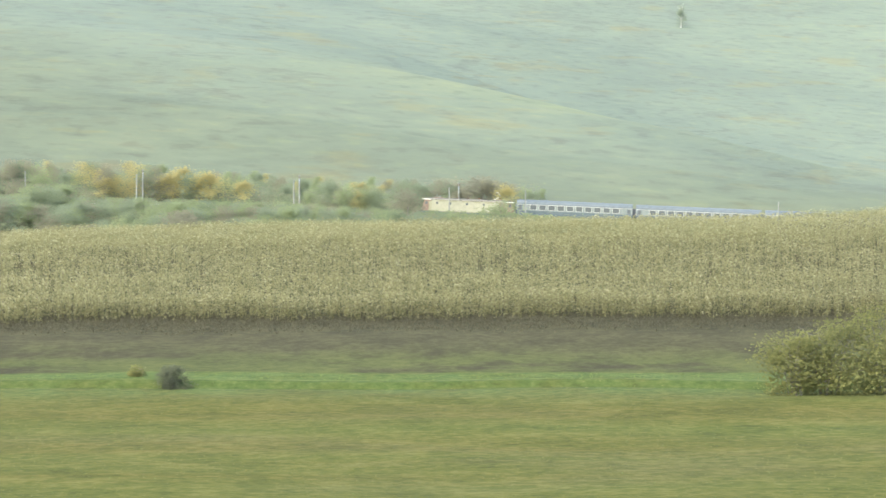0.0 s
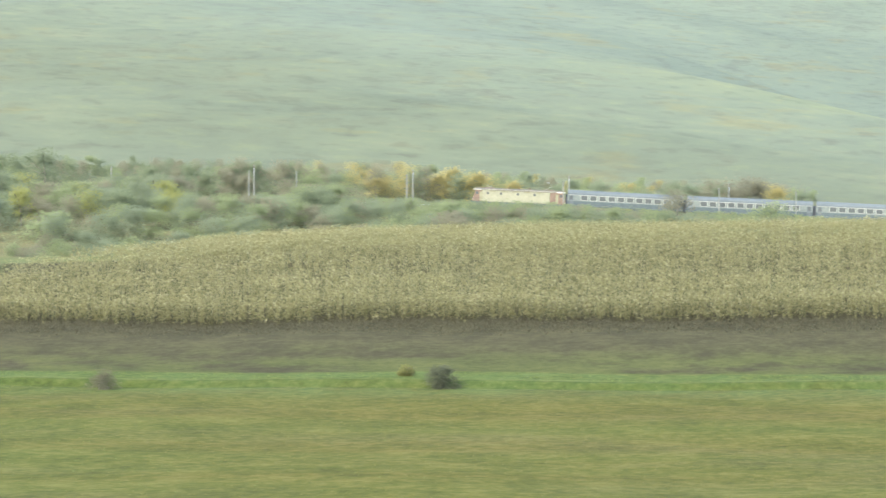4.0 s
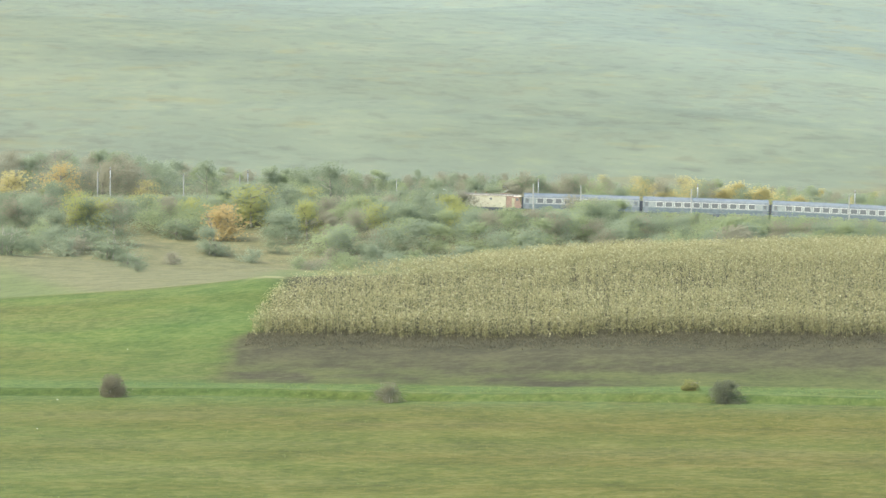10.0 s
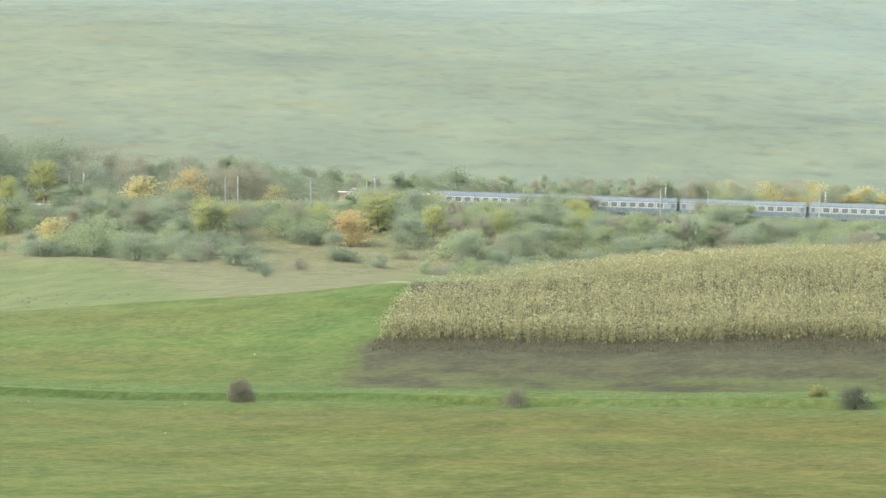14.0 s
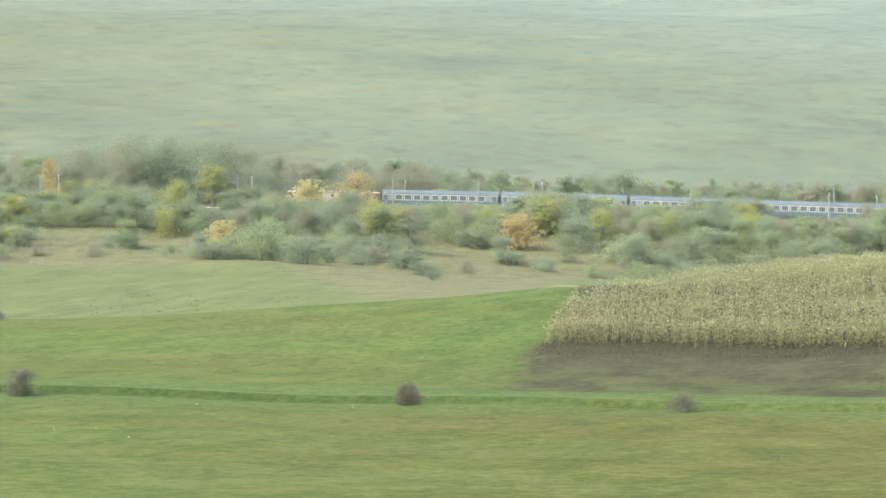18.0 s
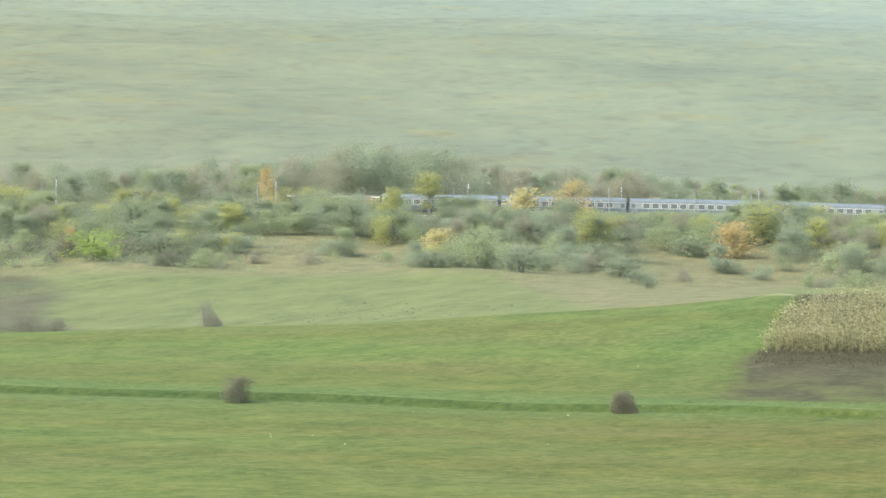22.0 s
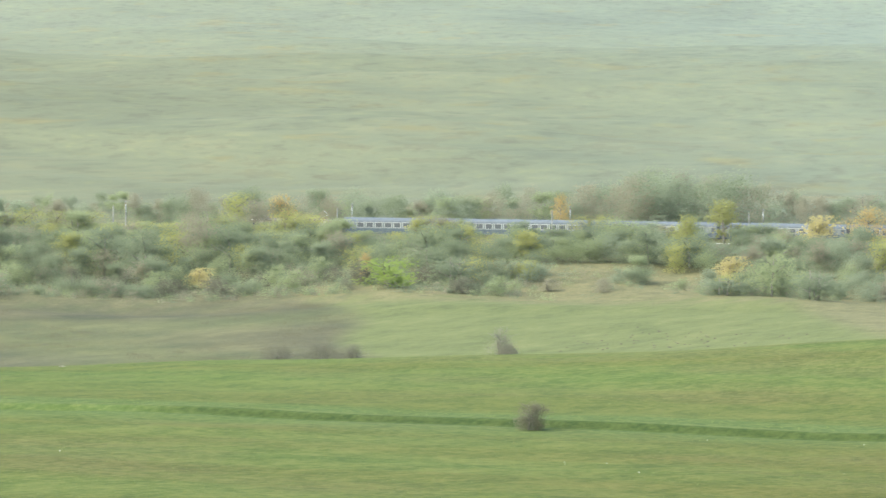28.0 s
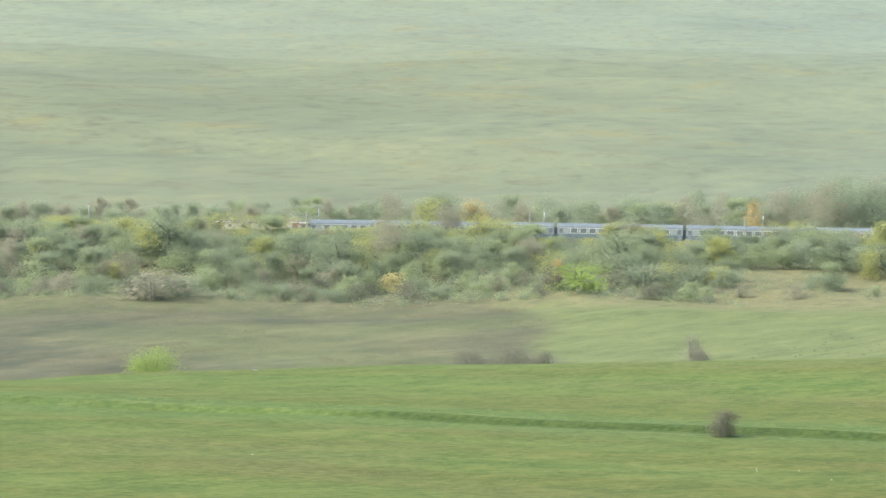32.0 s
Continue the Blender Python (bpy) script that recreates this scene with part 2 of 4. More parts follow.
def smooth(x, a, b):
    t = np.clip((x - a) / (b - a), 0, 1)
    return t * t * (3 - 2 * t)


def hermite(r, knots):
    """Monotone curve through (radius, height) knots that are arrays, one profile a point."""
    K = [(np.broadcast_to(np.asarray(k, float), r.shape), np.broadcast_to(np.asarray(z, float), r.shape)) for k, z in knots]
    d = [(b[1] - a[1]) / (b[0] - a[0]) for a, b in zip(K, K[1:])]
    s = [d[0]]
    for p, q in zip(d, d[1:]):
        same = p * q > 0
        s.append(np.where(same, 2 * p * q / np.where(same, p + q, 1), 0))
    s.append(d[-1])
    z = np.array(K[0][1])
    for i in range(len(d)):
        (r0, z0), (r1, z1) = K[i], K[i + 1]
        h = r1 - r0
        t = np.clip((r - r0) / h, 0, 1)
        c = z0 * (1 + 2 * t) * (1 - t) ** 2 + s[i] * h * t * (1 - t) ** 2 + z1 * t * t * (3 - 2 * t) + s[i + 1] * h * t * t * (t - 1)
        z = np.where(r >= r0, c, z)
    return z


CREST = [(-3900, -308), (-3522, -293), (-3389, -285), (-3217, -277), (-3067, -273), (-2870, -267), (-2700, -262), (-2493, -258), (-2193, -252), (-2000, -244), (-1836, -235), (-1684, -227), (-1548, -217), (-1484, -211), (-1384, -201), (-1290, -193), (-1220, -193), (-1150, -189), (-1049, -187), (-949, -181), (-849, -175.5), (-749, -165), (-649, -158), (-284, -151), (-34, -146.5), (216, -143), (465, -140), (614, -136), (784, -127), (1200, -119)]
CREST_R = [(-3900, 335), (-2758, 330), (-1974, 320), (-1275, 314), (-890, 335), (-350, 345), (784, 350), (1200, 350)]
BAULK_Z = [(-3900, -13.5), (-2937, -13.9), (-2247, -14.2), (-1619, -14.5), (1200, -14.5)]
FOOT = [(-3900, -150), (-3320, -146), (-2910, -165), (-2578, -142), (-1778, -150), (-1500, -165), (-1300, -178), (0, -190), (1200, -190)]
SPUR = [(-3900, 215), (-1500, 215), (-700, 225), (-330, 196), (-164, 164), (16, 124), (316, 54), (616, -26), (784, -76), (1200, -130)]


def ground_z(x, y):
    x, y = np.asarray(x, float), np.asarray(y, float)
    r = np.maximum(np.hypot(x, y), 0.01)
    az = np.arctan2(x, y)
    a = np.clip(az * PX, -3900, 1200)
    c = 1 / np.cos(np.clip(az, -0.6, 0.2))
    zb = band(a, BAULK_Z)
    rc = band(a, CREST_R)
    zc = (band(a, CREST, 60) - 1) / PX * rc
    zv = (band(a, CREST) - 8) / PX * 490
    zf = band(a, FOOT) / PX * 650
    zr = rail_z(a) - 0.55
    spur = band(a, SPUR)
    zs = spur / PX * 1300
    drop = smooth(a, -600, 700)
    zn = zb - 0.12 + (zc - zb) * 0.30
    z = hermite(r, [
        (0, -1.75), (40, -4.2), (90, -10.5), (145, -14.1), (228.0 * c, zb - 0.32), (229.3 * c, zb + 0.12), (235 * c, zb + 0.12), (258 * c, zn), (rc, zc),
        (rc + 45, zc - 4), (490, zv), (585, (zv + zf) / 2 - 0.2), (650, zf), (734, zr - 0.3), (737, zr), (750, zr), (764, zr + 1.5), (820, zr + 7),
        (1300, zs), (1470, zs + 14 * (1 - drop) - 3 * drop), (2200, 108), (3200, 235), (4900, 330)])
    far = smooth(r, 800, 1000)
    wx, wy = x * 0.006, y * 0.006
    z += far * (5.5 * np.sin(wx * 1.3 + 1.7 * np.sin(wy * 1.1)) * np.sin(wy * 2.1 + 0.6 * np.sin(wx * 2.7)) + 2.2 * np.sin(wx * 4.1 + 2 * np.sin(wy * 3.3)) * np.sin(wy * 6.3 + wx))
    slope = smooth(r, 590, 630) * (1 - smooth(r, 715, 735))
    z += slope * 0.8 * np.sin(x * 0.075 + 1.2 * np.sin(y * 0.05)) * np.sin(y * 0.08)
    near = smooth(r, 60, 120) * (1 - smooth(r, 560, 600))
    z += near * 0.10 * np.sin(x * 0.21 + 1.5 * np.sin(y * 0.07)) * np.sin(y * 0.17 + 0.8 * np.sin(x * 0.09))
    z += 0.30 * np.exp(-((a + 1292) / 38) ** 2 - ((r - 314) / 9) ** 2)
    return z


def field_edge(y):
    """The x of the left edge of the maize field and of the weedy strip before it."""
    return -51.3 - (y - 235) * 0.157


def place(a, r):
    """A point of the ground at the bearing a and the distance r."""
    az = a / PX
    x, y = r * math.sin(az), r * math.cos(az)
    return x, y, float(ground_z(np.array([x]), np.array([y]))[0])


def mesh_from(name, verts, faces, mats, smooth_shade=False, index=None):
    me = bpy.data.meshes.new(name)
    verts, faces = np.asarray(verts, np.float32), np.asarray(faces, np.int32)
    k = faces.shape[1]
    me.vertices.add(len(verts))
    me.vertices.foreach_set("co", verts.ravel())
    me.loops.add(faces.size)
    me.loops.foreach_set("vertex_index", faces.ravel())
    me.polygons.add(len(faces))
    me.polygons.foreach_set("loop_start", np.arange(0, faces.size, k, dtype=np.int32))
    if smooth_shade:
        me.polygons.foreach_set("use_smooth", np.ones(len(faces), bool))
    for m in mats if isinstance(mats, (list, tuple)) else [mats]:
        me.materials.append(m)
    if index is not None:
        me.polygons.foreach_set("material_index", np.asarray(index, np.int32))
    me.update(calc_edges=True)
    return me


def build_ground():
    fine = np.arange(-36.0, 9.01, 0.2)
    coarse = np.concatenate([fine, np.arange(12, 322, 3.0), [323.0]])
    az = np.radians(coarse)
    radii = np.concatenate([[0.0, 5, 12, 20, 30, 40, 55, 70, 90, 110, 125], np.arange(135, 226, 1.5), np.arange(226, 262, 0.5), np.arange(262, 350, 1.2), np.arange(350, 640, 5), np.arange(640, 780, 2.5), np.geomspace(782, 4900, 150)])
    R, A = np.meshgrid(radii, az, indexing="ij")
    X, Y = R * np.sin(A), R * np.cos(A)
    Z = ground_z(X.ravel(), Y.ravel())
    n, m = R.shape
    i, j = np.meshgrid(np.arange(n - 1), np.arange(m), indexing="ij")
    j2 = (j + 1) % m
    faces = np.stack([i * m + j, i * m + j2, (i + 1) * m + j2, (i + 1) * m + j], -1).reshape(-1, 4)
    me = mesh_from("ground", np.stack([X.ravel(), Y.ravel(), Z], -1), faces, M_GROUND, True)
    x, y, r = X.ravel(), Y.ravel(), R.ravel()
    a = np.arctan2(x, y) * PX
    rng = np.random.RandomState(3)
    wob = 0.8 * np.sin(x * 0.9) + 0.5 * np.sin(x * 2.3 + 1) + rng.uniform(-0.6, 0.6, len(x))
    front = (y > 100) & (np.abs(a) < 9000)
    flare = 1.5 - 1.9 * smooth(y, 263, 271)
    right = smooth(x, field_edge(y) - flare + 0.4 * wob, field_edge(y) + 1.6 - flare + 0.4 * wob)
    near_edge = 236.2 + 0.012 * np.clip(x + 55, 0, 60)
    crest_r = band(np.clip(a, -3900, 1200), CREST_R)
    masks = {
        "stubble": front * right * smooth(y, near_edge + 0.25 * wob, near_edge + 1.0 + 0.25 * wob) * (1 - smooth(r, 372, 380)),
        "sprout": 1 - smooth(y, 240, 256) + 0 * r,
        "verge": front * smooth(y, 212, 229) * (1 - smooth(y, near_edge - 0.6, near_edge + 1.2)) * (0.78 - 0.02 * smooth(-a, 800, 1500)),
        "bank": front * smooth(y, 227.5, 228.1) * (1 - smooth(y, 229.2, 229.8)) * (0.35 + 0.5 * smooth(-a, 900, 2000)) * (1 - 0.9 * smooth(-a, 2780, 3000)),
        "lip": front * smooth(y, 229.7, 230.1) * (1 - smooth(y, 230.5, 231.2)) * (0.38 + 0.35 * np.sin(x * 0.31 + 2 * np.sin(x * 0.11))),
        "headland": front * smooth(x, field_edge(y) - 14 + wob, field_edge(y) - 2 + wob) * (1 - right) * smooth(y, 231, 236),
        "lush": np.clip(smooth(-a, 500, 2600) * 0.85 + front * smooth(y, 229, 232) * 0.6, 0, 1),
        "valley": smooth(r, crest_r + 8, crest_r + 20) + 0 * r,
        "scrub": np.clip(smooth(r, 622 + 8 * wob, 648 + 8 * wob) + smooth(a, -1790 + (600 - r) * 1.5, -1700 + (600 - r) * 1.5) * (1 - smooth(a, -1330, -1250)) * smooth(r, 400, 425) * 0.95, 0, 1),
        "rough": smooth(-a, 2450 + 0.7 * (r - 460) + 40 * np.sin(r * 0.05), 2530 + 0.7 * (r - 460) + 40 * np.sin(r * 0.05)) * smooth(r, 445, 470) * (1 - 0.45 * smooth(r, 610, 660)) * (0.75 + 0.25 * np.sin(x * 0.06 + 2 * np.sin(y * 0.04))),
        "path": smooth(a, -1325, -1305) * (1 - smooth(a, -1270, -1250)) * smooth(r, 311, 313) * (1 - smooth(r, 318, 321)),
        "far_turf": smooth(a, -250, 350) * smooth(r, 1330, 1480) * (1 - smooth(r, 1900, 2500)),
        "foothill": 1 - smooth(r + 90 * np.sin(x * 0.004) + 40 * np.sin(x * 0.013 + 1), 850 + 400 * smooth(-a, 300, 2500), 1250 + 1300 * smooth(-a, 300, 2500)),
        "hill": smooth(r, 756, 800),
        "dry": smooth(-a, 1300, 3000),
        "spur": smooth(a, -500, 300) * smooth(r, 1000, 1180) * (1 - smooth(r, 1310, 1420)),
    }
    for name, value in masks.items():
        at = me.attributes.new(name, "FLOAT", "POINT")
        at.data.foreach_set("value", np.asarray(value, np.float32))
    return tagged(new("ground", me), "rolling autumn farmland of grass fields and a pale hillside", "ground", kind="structure")


build_ground()


# ---- helpers for things ----
def part(name, data, material, parent, label="", at=None):
    """One mesh object, from a bmesh or a mesh, under a thing or a part."""
    if isinstance(data, bmesh.types.BMesh):
        me = bpy.data.meshes.new(name)
        data.to_mesh(me)
        data.free()
        me.materials.append(material)
    else:
        me = data
    ob = new(name, me)
    ob.parent = parent
    if at is not None:
        ob.matrix_basis = at
    if label:
        ob["label"] = label
    return ob


def box(sx, sy, sz, cx=0, cy=0, cz=0, bevel=0.0, bm=None):
    """A box with rounded edges, into a new bmesh or one that is given."""
    own = bmesh.new()
    bmesh.ops.create_cube(own, size=1, matrix=Matrix.Translation((cx, cy, cz)) @ Matrix.Diagonal((sx, sy, sz, 1)))
    if bevel:
        bmesh.ops.bevel(own, geom=own.edges[:], offset=bevel, segments=2, affect="EDGES")
    if bm is None:
        return own
    me = bpy.data.meshes.new("tmp")
    own.to_mesh(me)
    own.free()
    bm.from_mesh(me)
    bpy.data.meshes.remove(me)
    return bm


def tube(p, q, r0, r1=None, sides=8, bm=None):
    """A tapered round bar from p to q."""
    bm = bm or bmesh.new()
    p, q = Vector(p), Vector(q)
    r1 = r0 if r1 is None else r1
    turn = (q - p).to_track_quat("Z", "Y").to_matrix()
    rings = []
    for c, r in ((p, r0), (q, r1)):
        rings.append([bm.verts.new(c + turn @ Vector((r * math.cos(k * math.tau / sides), r * math.sin(k * math.tau / sides), 0))) for k in range(sides)])
    for k in range(sides):
        bm.faces.new((rings[0][k], rings[0][(k + 1) % sides], rings[1][(k + 1) % sides], rings[1][k]))
    bm.faces.new(rings[0][::-1])
    bm.faces.new(rings[1])
    return bm


# ---- trees and shrubs ----
def leaf_sheet(name, rng, at, leaf, material):
    """One small leaf spray at each of the points."""
    count = len(at)
    n = rng.normal(size=(count, 3)) * 0.32 + np.array([0, -0.75, 0.8])
    n /= np.linalg.norm(n, axis=1)[:, None]
    t = np.cross(n, rng.normal(size=(count, 3)))
    t /= np.linalg.norm(t, axis=1)[:, None]
    b = np.cross(n, t)
    s = (leaf * rng.uniform(0.55, 1.35, count))[:, None]
    v = np.stack([at - t * s - b * s * 0.4, at + t * s - b * s * 0.4, at + b * s * 0.9], 1).reshape(-1, 3)
    return mesh_from(name, v, np.arange(count * 3).reshape(-1, 3), material)


def crown_mesh(name, seed, width, height, base, leaves, leaf, clumps, material, loose=0.17, skirt=0.25, taper=0.35):
    """Leaf sprays over the uneven outside of a crown of many lobes; base is its lower edge."""
    rng = np.random.RandomState(seed)
    h = height - base
    rise = np.concatenate([rng.uniform(0.06, 0.30, int(clumps * skirt)), rng.uniform(0.25, 0.86, clumps - int(clumps * skirt))])
    ang = np.arange(clumps) * 2.4 + rng.uniform(-0.5, 0.5, clumps)
    wide = np.sqrt(np.maximum(0.03, 1 - (np.maximum(rise - 0.38, 0) / 0.62) ** 2)) * np.maximum(0.12, 1.12 - taper * rise) * (0.8 + 0.2 * np.minimum(rise / 0.3, 1))
    reach = width / 2 * rng.uniform(0.15, 0.86, clumps) * wide
    heart = np.stack([np.cos(ang) * reach, np.sin(ang) * reach, base + h * rise], -1)
    ball = rng.uniform(0.6, 1.4, clumps) * loose * min(width, 1.25 * h) * (1 - max(0, taper - 0.35) * rise)
    k = rng.choice(clumps, leaves, p=ball ** 1.6 / np.sum(ball ** 1.6))
    at = heart[k] + np.clip(rng.normal(size=(leaves, 3)), -2.3, 2.3) * ball[k][:, None] * np.array([0.75, 0.75, 0.6])
    at[:, 2] = np.clip(at[:, 2], 0.06, height * rng.uniform(0.96, 1.04, leaves))
    return leaf_sheet(name, rng, at, leaf, material)


def join(groups):
    vs, fs, base = [], [], 0
    for v, f in groups:
        vs.append(v)
        fs.append(f + base)
        base += len(v)
    return np.concatenate(vs), np.concatenate(fs)


def trunk_bm(seed, width, height, base, stems=1):
    rng = random.Random(seed)
    bm = bmesh.new()
    thick = 0.022 * height + 0.03
    for s in range(stems):
        lean = Vector((rng.uniform(-0.1, 0.1), rng.uniform(-0.1, 0.1), 0)) * height * (1 if stems == 1 else 2.2)
        foot = Vector((rng.uniform(-0.1, 0.1), rng.uniform(-0.1, 0.1), 0)) * (0 if stems == 1 else width)
        mid = foot + lean * 0.4 + Vector((0, 0, height * 0.42))
        tip = foot + lean + Vector((0, 0, height * 0.86))
        w = thick / stems ** 0.5
        tube(foot - Vector((0, 0, 0.3)), mid, w, w * 0.62, 6, bm)
        tube(mid, tip, w * 0.62, w * 0.15, 6, bm)
        for i in range(5 if stems == 1 else 3):
            a, k = rng.uniform(0, math.tau), rng.uniform(0.2, 0.8)
            p = foot + (mid - foot) * min(1, k / 0.5) + (tip - mid) * max(0, (k - 0.5) / 0.5)
            q = p + Vector((math.cos(a) * width * 0.36, math.sin(a) * width * 0.36, height * rng.uniform(0.1, 0.3)))
            tube(p, q, w * 0.4, w * 0.1, 5, bm)
    return bm


def make_tree(kind, name, label, seed, width, height, base, leaves, leaf, clumps, stems=1, loose=0.17, taper=0.35):
    thing = tagged(new(name), label, name)
    part("trunk", trunk_bm(seed, width, height, base, stems), M_BARK, thing)
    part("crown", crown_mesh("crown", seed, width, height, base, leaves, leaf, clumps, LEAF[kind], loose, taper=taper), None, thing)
    return thing


GROUPS = {"tree": "trees along the railway", "shrub": "shrubs on the railway slope"}
PROTO = {}


def proto(kind, shape):
    """A first tree (6 m) or shrub (3 m) of a colour, later copied about."""
    if (kind, shape) in PROTO:
        return PROTO[kind, shape], True
    seed = len(PROTO) * 7 + 11
    w = {"dusky": "dull grey-brown", "lime": "lime green", "brown": "half-bare brownish", "rusty": "rusty brown"}.get(kind, kind)
    if shape in (0, 1):
        label = w + " autumn tree in the belt along the railway"
        t = make_tree(kind, "tree", label, seed, 4.6 + shape * 1.6, 6.0, 0.5 - shape * 0.4, 1350, 0.145, 15 + 4 * shape, 1, 0.15)
    else:
        label = w + " bushy shrub on the railway slope"
    if shape == 3:
        label = w + " tall autumn tree standing behind the railway"
        t = make_tree(kind, "tree", label, seed, 8.5, 11.0, 0.6, 1750, 0.165, 34, 1, 0.13)
    elif shape == 2:
        t = make_tree(kind, "shrub", label, seed, 4.0, 3.0, 0.0, 900, 0.12, 12, 4, 0.16)
    tagged(t, group=GROUPS["shrub" if shape == 2 else "tree"])
    PROTO[kind, shape] = t
    return t, False


GROVE = []
COUNT = {"tree": 0, "shrub": 0}


def plant(kind, shape, a, r, width=None, height=None, turn=0.0, grove=None):
    """Sets a tree (shape 0 or 1) or a shrub (2) on the ground; one too many of its kind joins its grove."""
    x, y, z = place(a, r)
    h0, w0 = ((6.0, 4.6), (6.0, 6.2), (3.0, 4.0), (11.0, 8.5))[shape]
    s = (height or h0) / h0
    sw = (width / w0) if width else s
    m = pose(x, y, z, 0, 0, turn % 80 - 40) @ Matrix.Diagonal((sw, sw, s, 1))
    name = "shrub" if shape == 2 else "tree"
    t, used = proto(kind, shape)
    if not used:
        t.matrix_basis = m
        COUNT[name] += 1
    elif grove or COUNT[name] >= 290:
        GROVE.append((grove or "thicket", t, m))
    else:
        copy_thing_scaled(t, m)
        COUNT[name] += 1


def build_groves():
    """The rest of the trees, joined grove by grove."""
    labels = {"thicket": "dense autumn thicket of trees and shrubs on the railway slope", "woodland": "hazy autumn woodland strip behind the railway"}
    for grove, label in labels.items():
        mats, vs, fs, ids, base = [], [], [], [], 0
        for g, t, m in GROVE:
            if g != grove:
                continue
            me = t.children[1].data if t.children[1].name.startswith("crown") else t.children[0].data
            v = np.zeros(len(me.vertices) * 3, np.float32)
            me.vertices.foreach_get("co", v)
            mm = np.array(m)
            v = v.reshape(-1, 3) @ mm[:3, :3].T + mm[:3, 3]
            if me.materials[0] not in mats:
                mats.append(me.materials[0])
            vs.append(v)
            f = np.zeros(len(me.loops), np.int32)
            me.loops.foreach_get("vertex_index", f)
            fs.append(f.reshape(-1, 3) + base)
            ids.append(np.full(len(f) // 3, mats.index(me.materials[0])))
            base += len(v)
        if vs:
            tagged(new(grove, mesh_from(grove, np.concatenate(vs), np.concatenate(fs), mats, index=np.concatenate(ids))), label, "woodland", kind="stuff")


def copy_thing_scaled(t, m):
    keep = t.matrix_basis.copy()
    t.matrix_basis = Matrix.Identity(4)
    c = copy_thing(t, m)
    t.matrix_basis = keep
    return c


# single trees and shrubs that stand out: colour, shape, bearing, distance, width, height
SLOPE_EAST = [
    ("yellow-green", 1, -1628, 692, 6.0, 7.6),
    ("yellow-green", 1, -1588, 694, 5.4, 6.6),
    ("dark green", 1, -1560, 676, 8.2, 6.0),
    ("dark green", 2, -1618, 664, 8.0, 5.0),
    ("dark green", 2, -1566, 648, 7.4, 4.2),
    ("dark green", 2, -1534, 626, 5.2, 3.0),
    ("dark green", 1, -1500, 710, 6.9, 5.7),
    ("dark green", 2, -1448, 696, 7.4, 4.5),
    ("orange", 2, -1372, 696, 9.4, 6.4),
    ("dark green", 2, -1386, 672, 6.5, 2.9),
    ("yellow-green", 1, -1319, 713, 9.8, 7.7),
    ("dark green", 1, -1257, 699, 5.7, 6.0),
    ("yellow-green", 0, -1220, 698, 5.0, 7.2),
    ("green", 2, -1177, 678, 8.7, 5.4),
    ("green", 1, -1116, 711, 9.1, 5.8),
    ("green", 2, -1050, 696, 5.5, 3.8),
    ("dark green", 1, -1008, 730, 7.5, 5.6),
    ("dark green", 2, -1519, 595, 2.8, 2.1),
    ("brown", 2, -1459, 644, 2.8, 2.3),
]
SLOPE_MIDDLE = [
    ("yellow-green", 0, -1970, 704, 4.9, 9.1),
    ("yellow-green", 1, -2160, 731, 5.3, 6.1),
    ("yellow-green", 1, -2122, 731, 5.3, 6.2),
    ("dark green", 1, -2200, 724, 8.2, 5.2),
    ("dark green", 1, -2134, 723, 8.2, 5.1),
    ("dark green", 1, -2040, 704, 8.2, 6.7),
    ("dark green", 1, -1967, 700, 9.2, 5.5),
    ("grey-green", 2, -2248, 680, 4.3, 2.5),
    ("brown", 2, -2216, 661, 3.3, 2.3),
    ("yellow", 2, -1895, 685, 7.5, 4.4),
    ("dark green", 2, -1905, 649, 9.6, 3.6),
    ("green", 1, -1823, 650, 8.6, 8.4),
    ("dark green", 2, -1746, 637, 9.0, 5.6),
    ("yellow-green", 0, -1906, 731, 6.9, 9.5),
]
SLOPE_WEST = [
    ("lime", 2, -2500, 655, 10.4, 5.0),
    ("orange", 0, -2542, 668, 2.3, 4.7),
    ("yellow-green", 1, -2704, 722, 7.9, 3.9),
    ("yellow-green", 1, -3140, 731, 8.0, 6.2),
    ("yellow-green", 1, -3085, 733, 8.0, 5.7),
    ("yellow-green", 1, -3030, 734, 7.6, 5.4),
    ("dark green", 1, -3226, 694, 12.2, 9.5),
    ("dark green", 1, -3000, 684, 9.6, 8.7),
    ("dark green", 1, -2925, 681, 9.6, 9.4),
    ("brown", 1, -2837, 697, 8.7, 8.7),
    ("dark green", 1, -2780, 693, 8.7, 8.1),
    ("yellow", 2, -2835, 674, 5.7, 3.5),
    ("brown", 2, -3254, 644, 11.1, 5.1),
    ("dark green", 1, -2430, 687, 8.6, 8.1),
    ("dark green", 2, -2380, 667, 9.4, 5.6),
]
BEHIND_RAILWAY = [
    ("brown", 3, -1658, 768, 9.1, 9.6),
    ("brown", 3, -1580, 766, 8.4, 7.2),
    ("orange", 1, -1652, 733, 7.2, 8.2),
    ("dark green", 1, -1396, 764, 5.0, 7.5),
    ("dark green", 1, -1178, 764, 6.9, 7.9),
    ("yellow", 1, -1504, 757, 5.5, 4.2),
    ("yellow", 2, -1742, 733, 9.2, 6.4),
    ("orange", 1, -2194, 759, 4.0, 8.7),
    ("grey-green", 3, -2040, 778, 9.0, 11.0),
    ("brown", 3, -1985, 784, 8.0, 12.4),
    ("dark green", 3, -1935, 776, 8.5, 10.4),
]
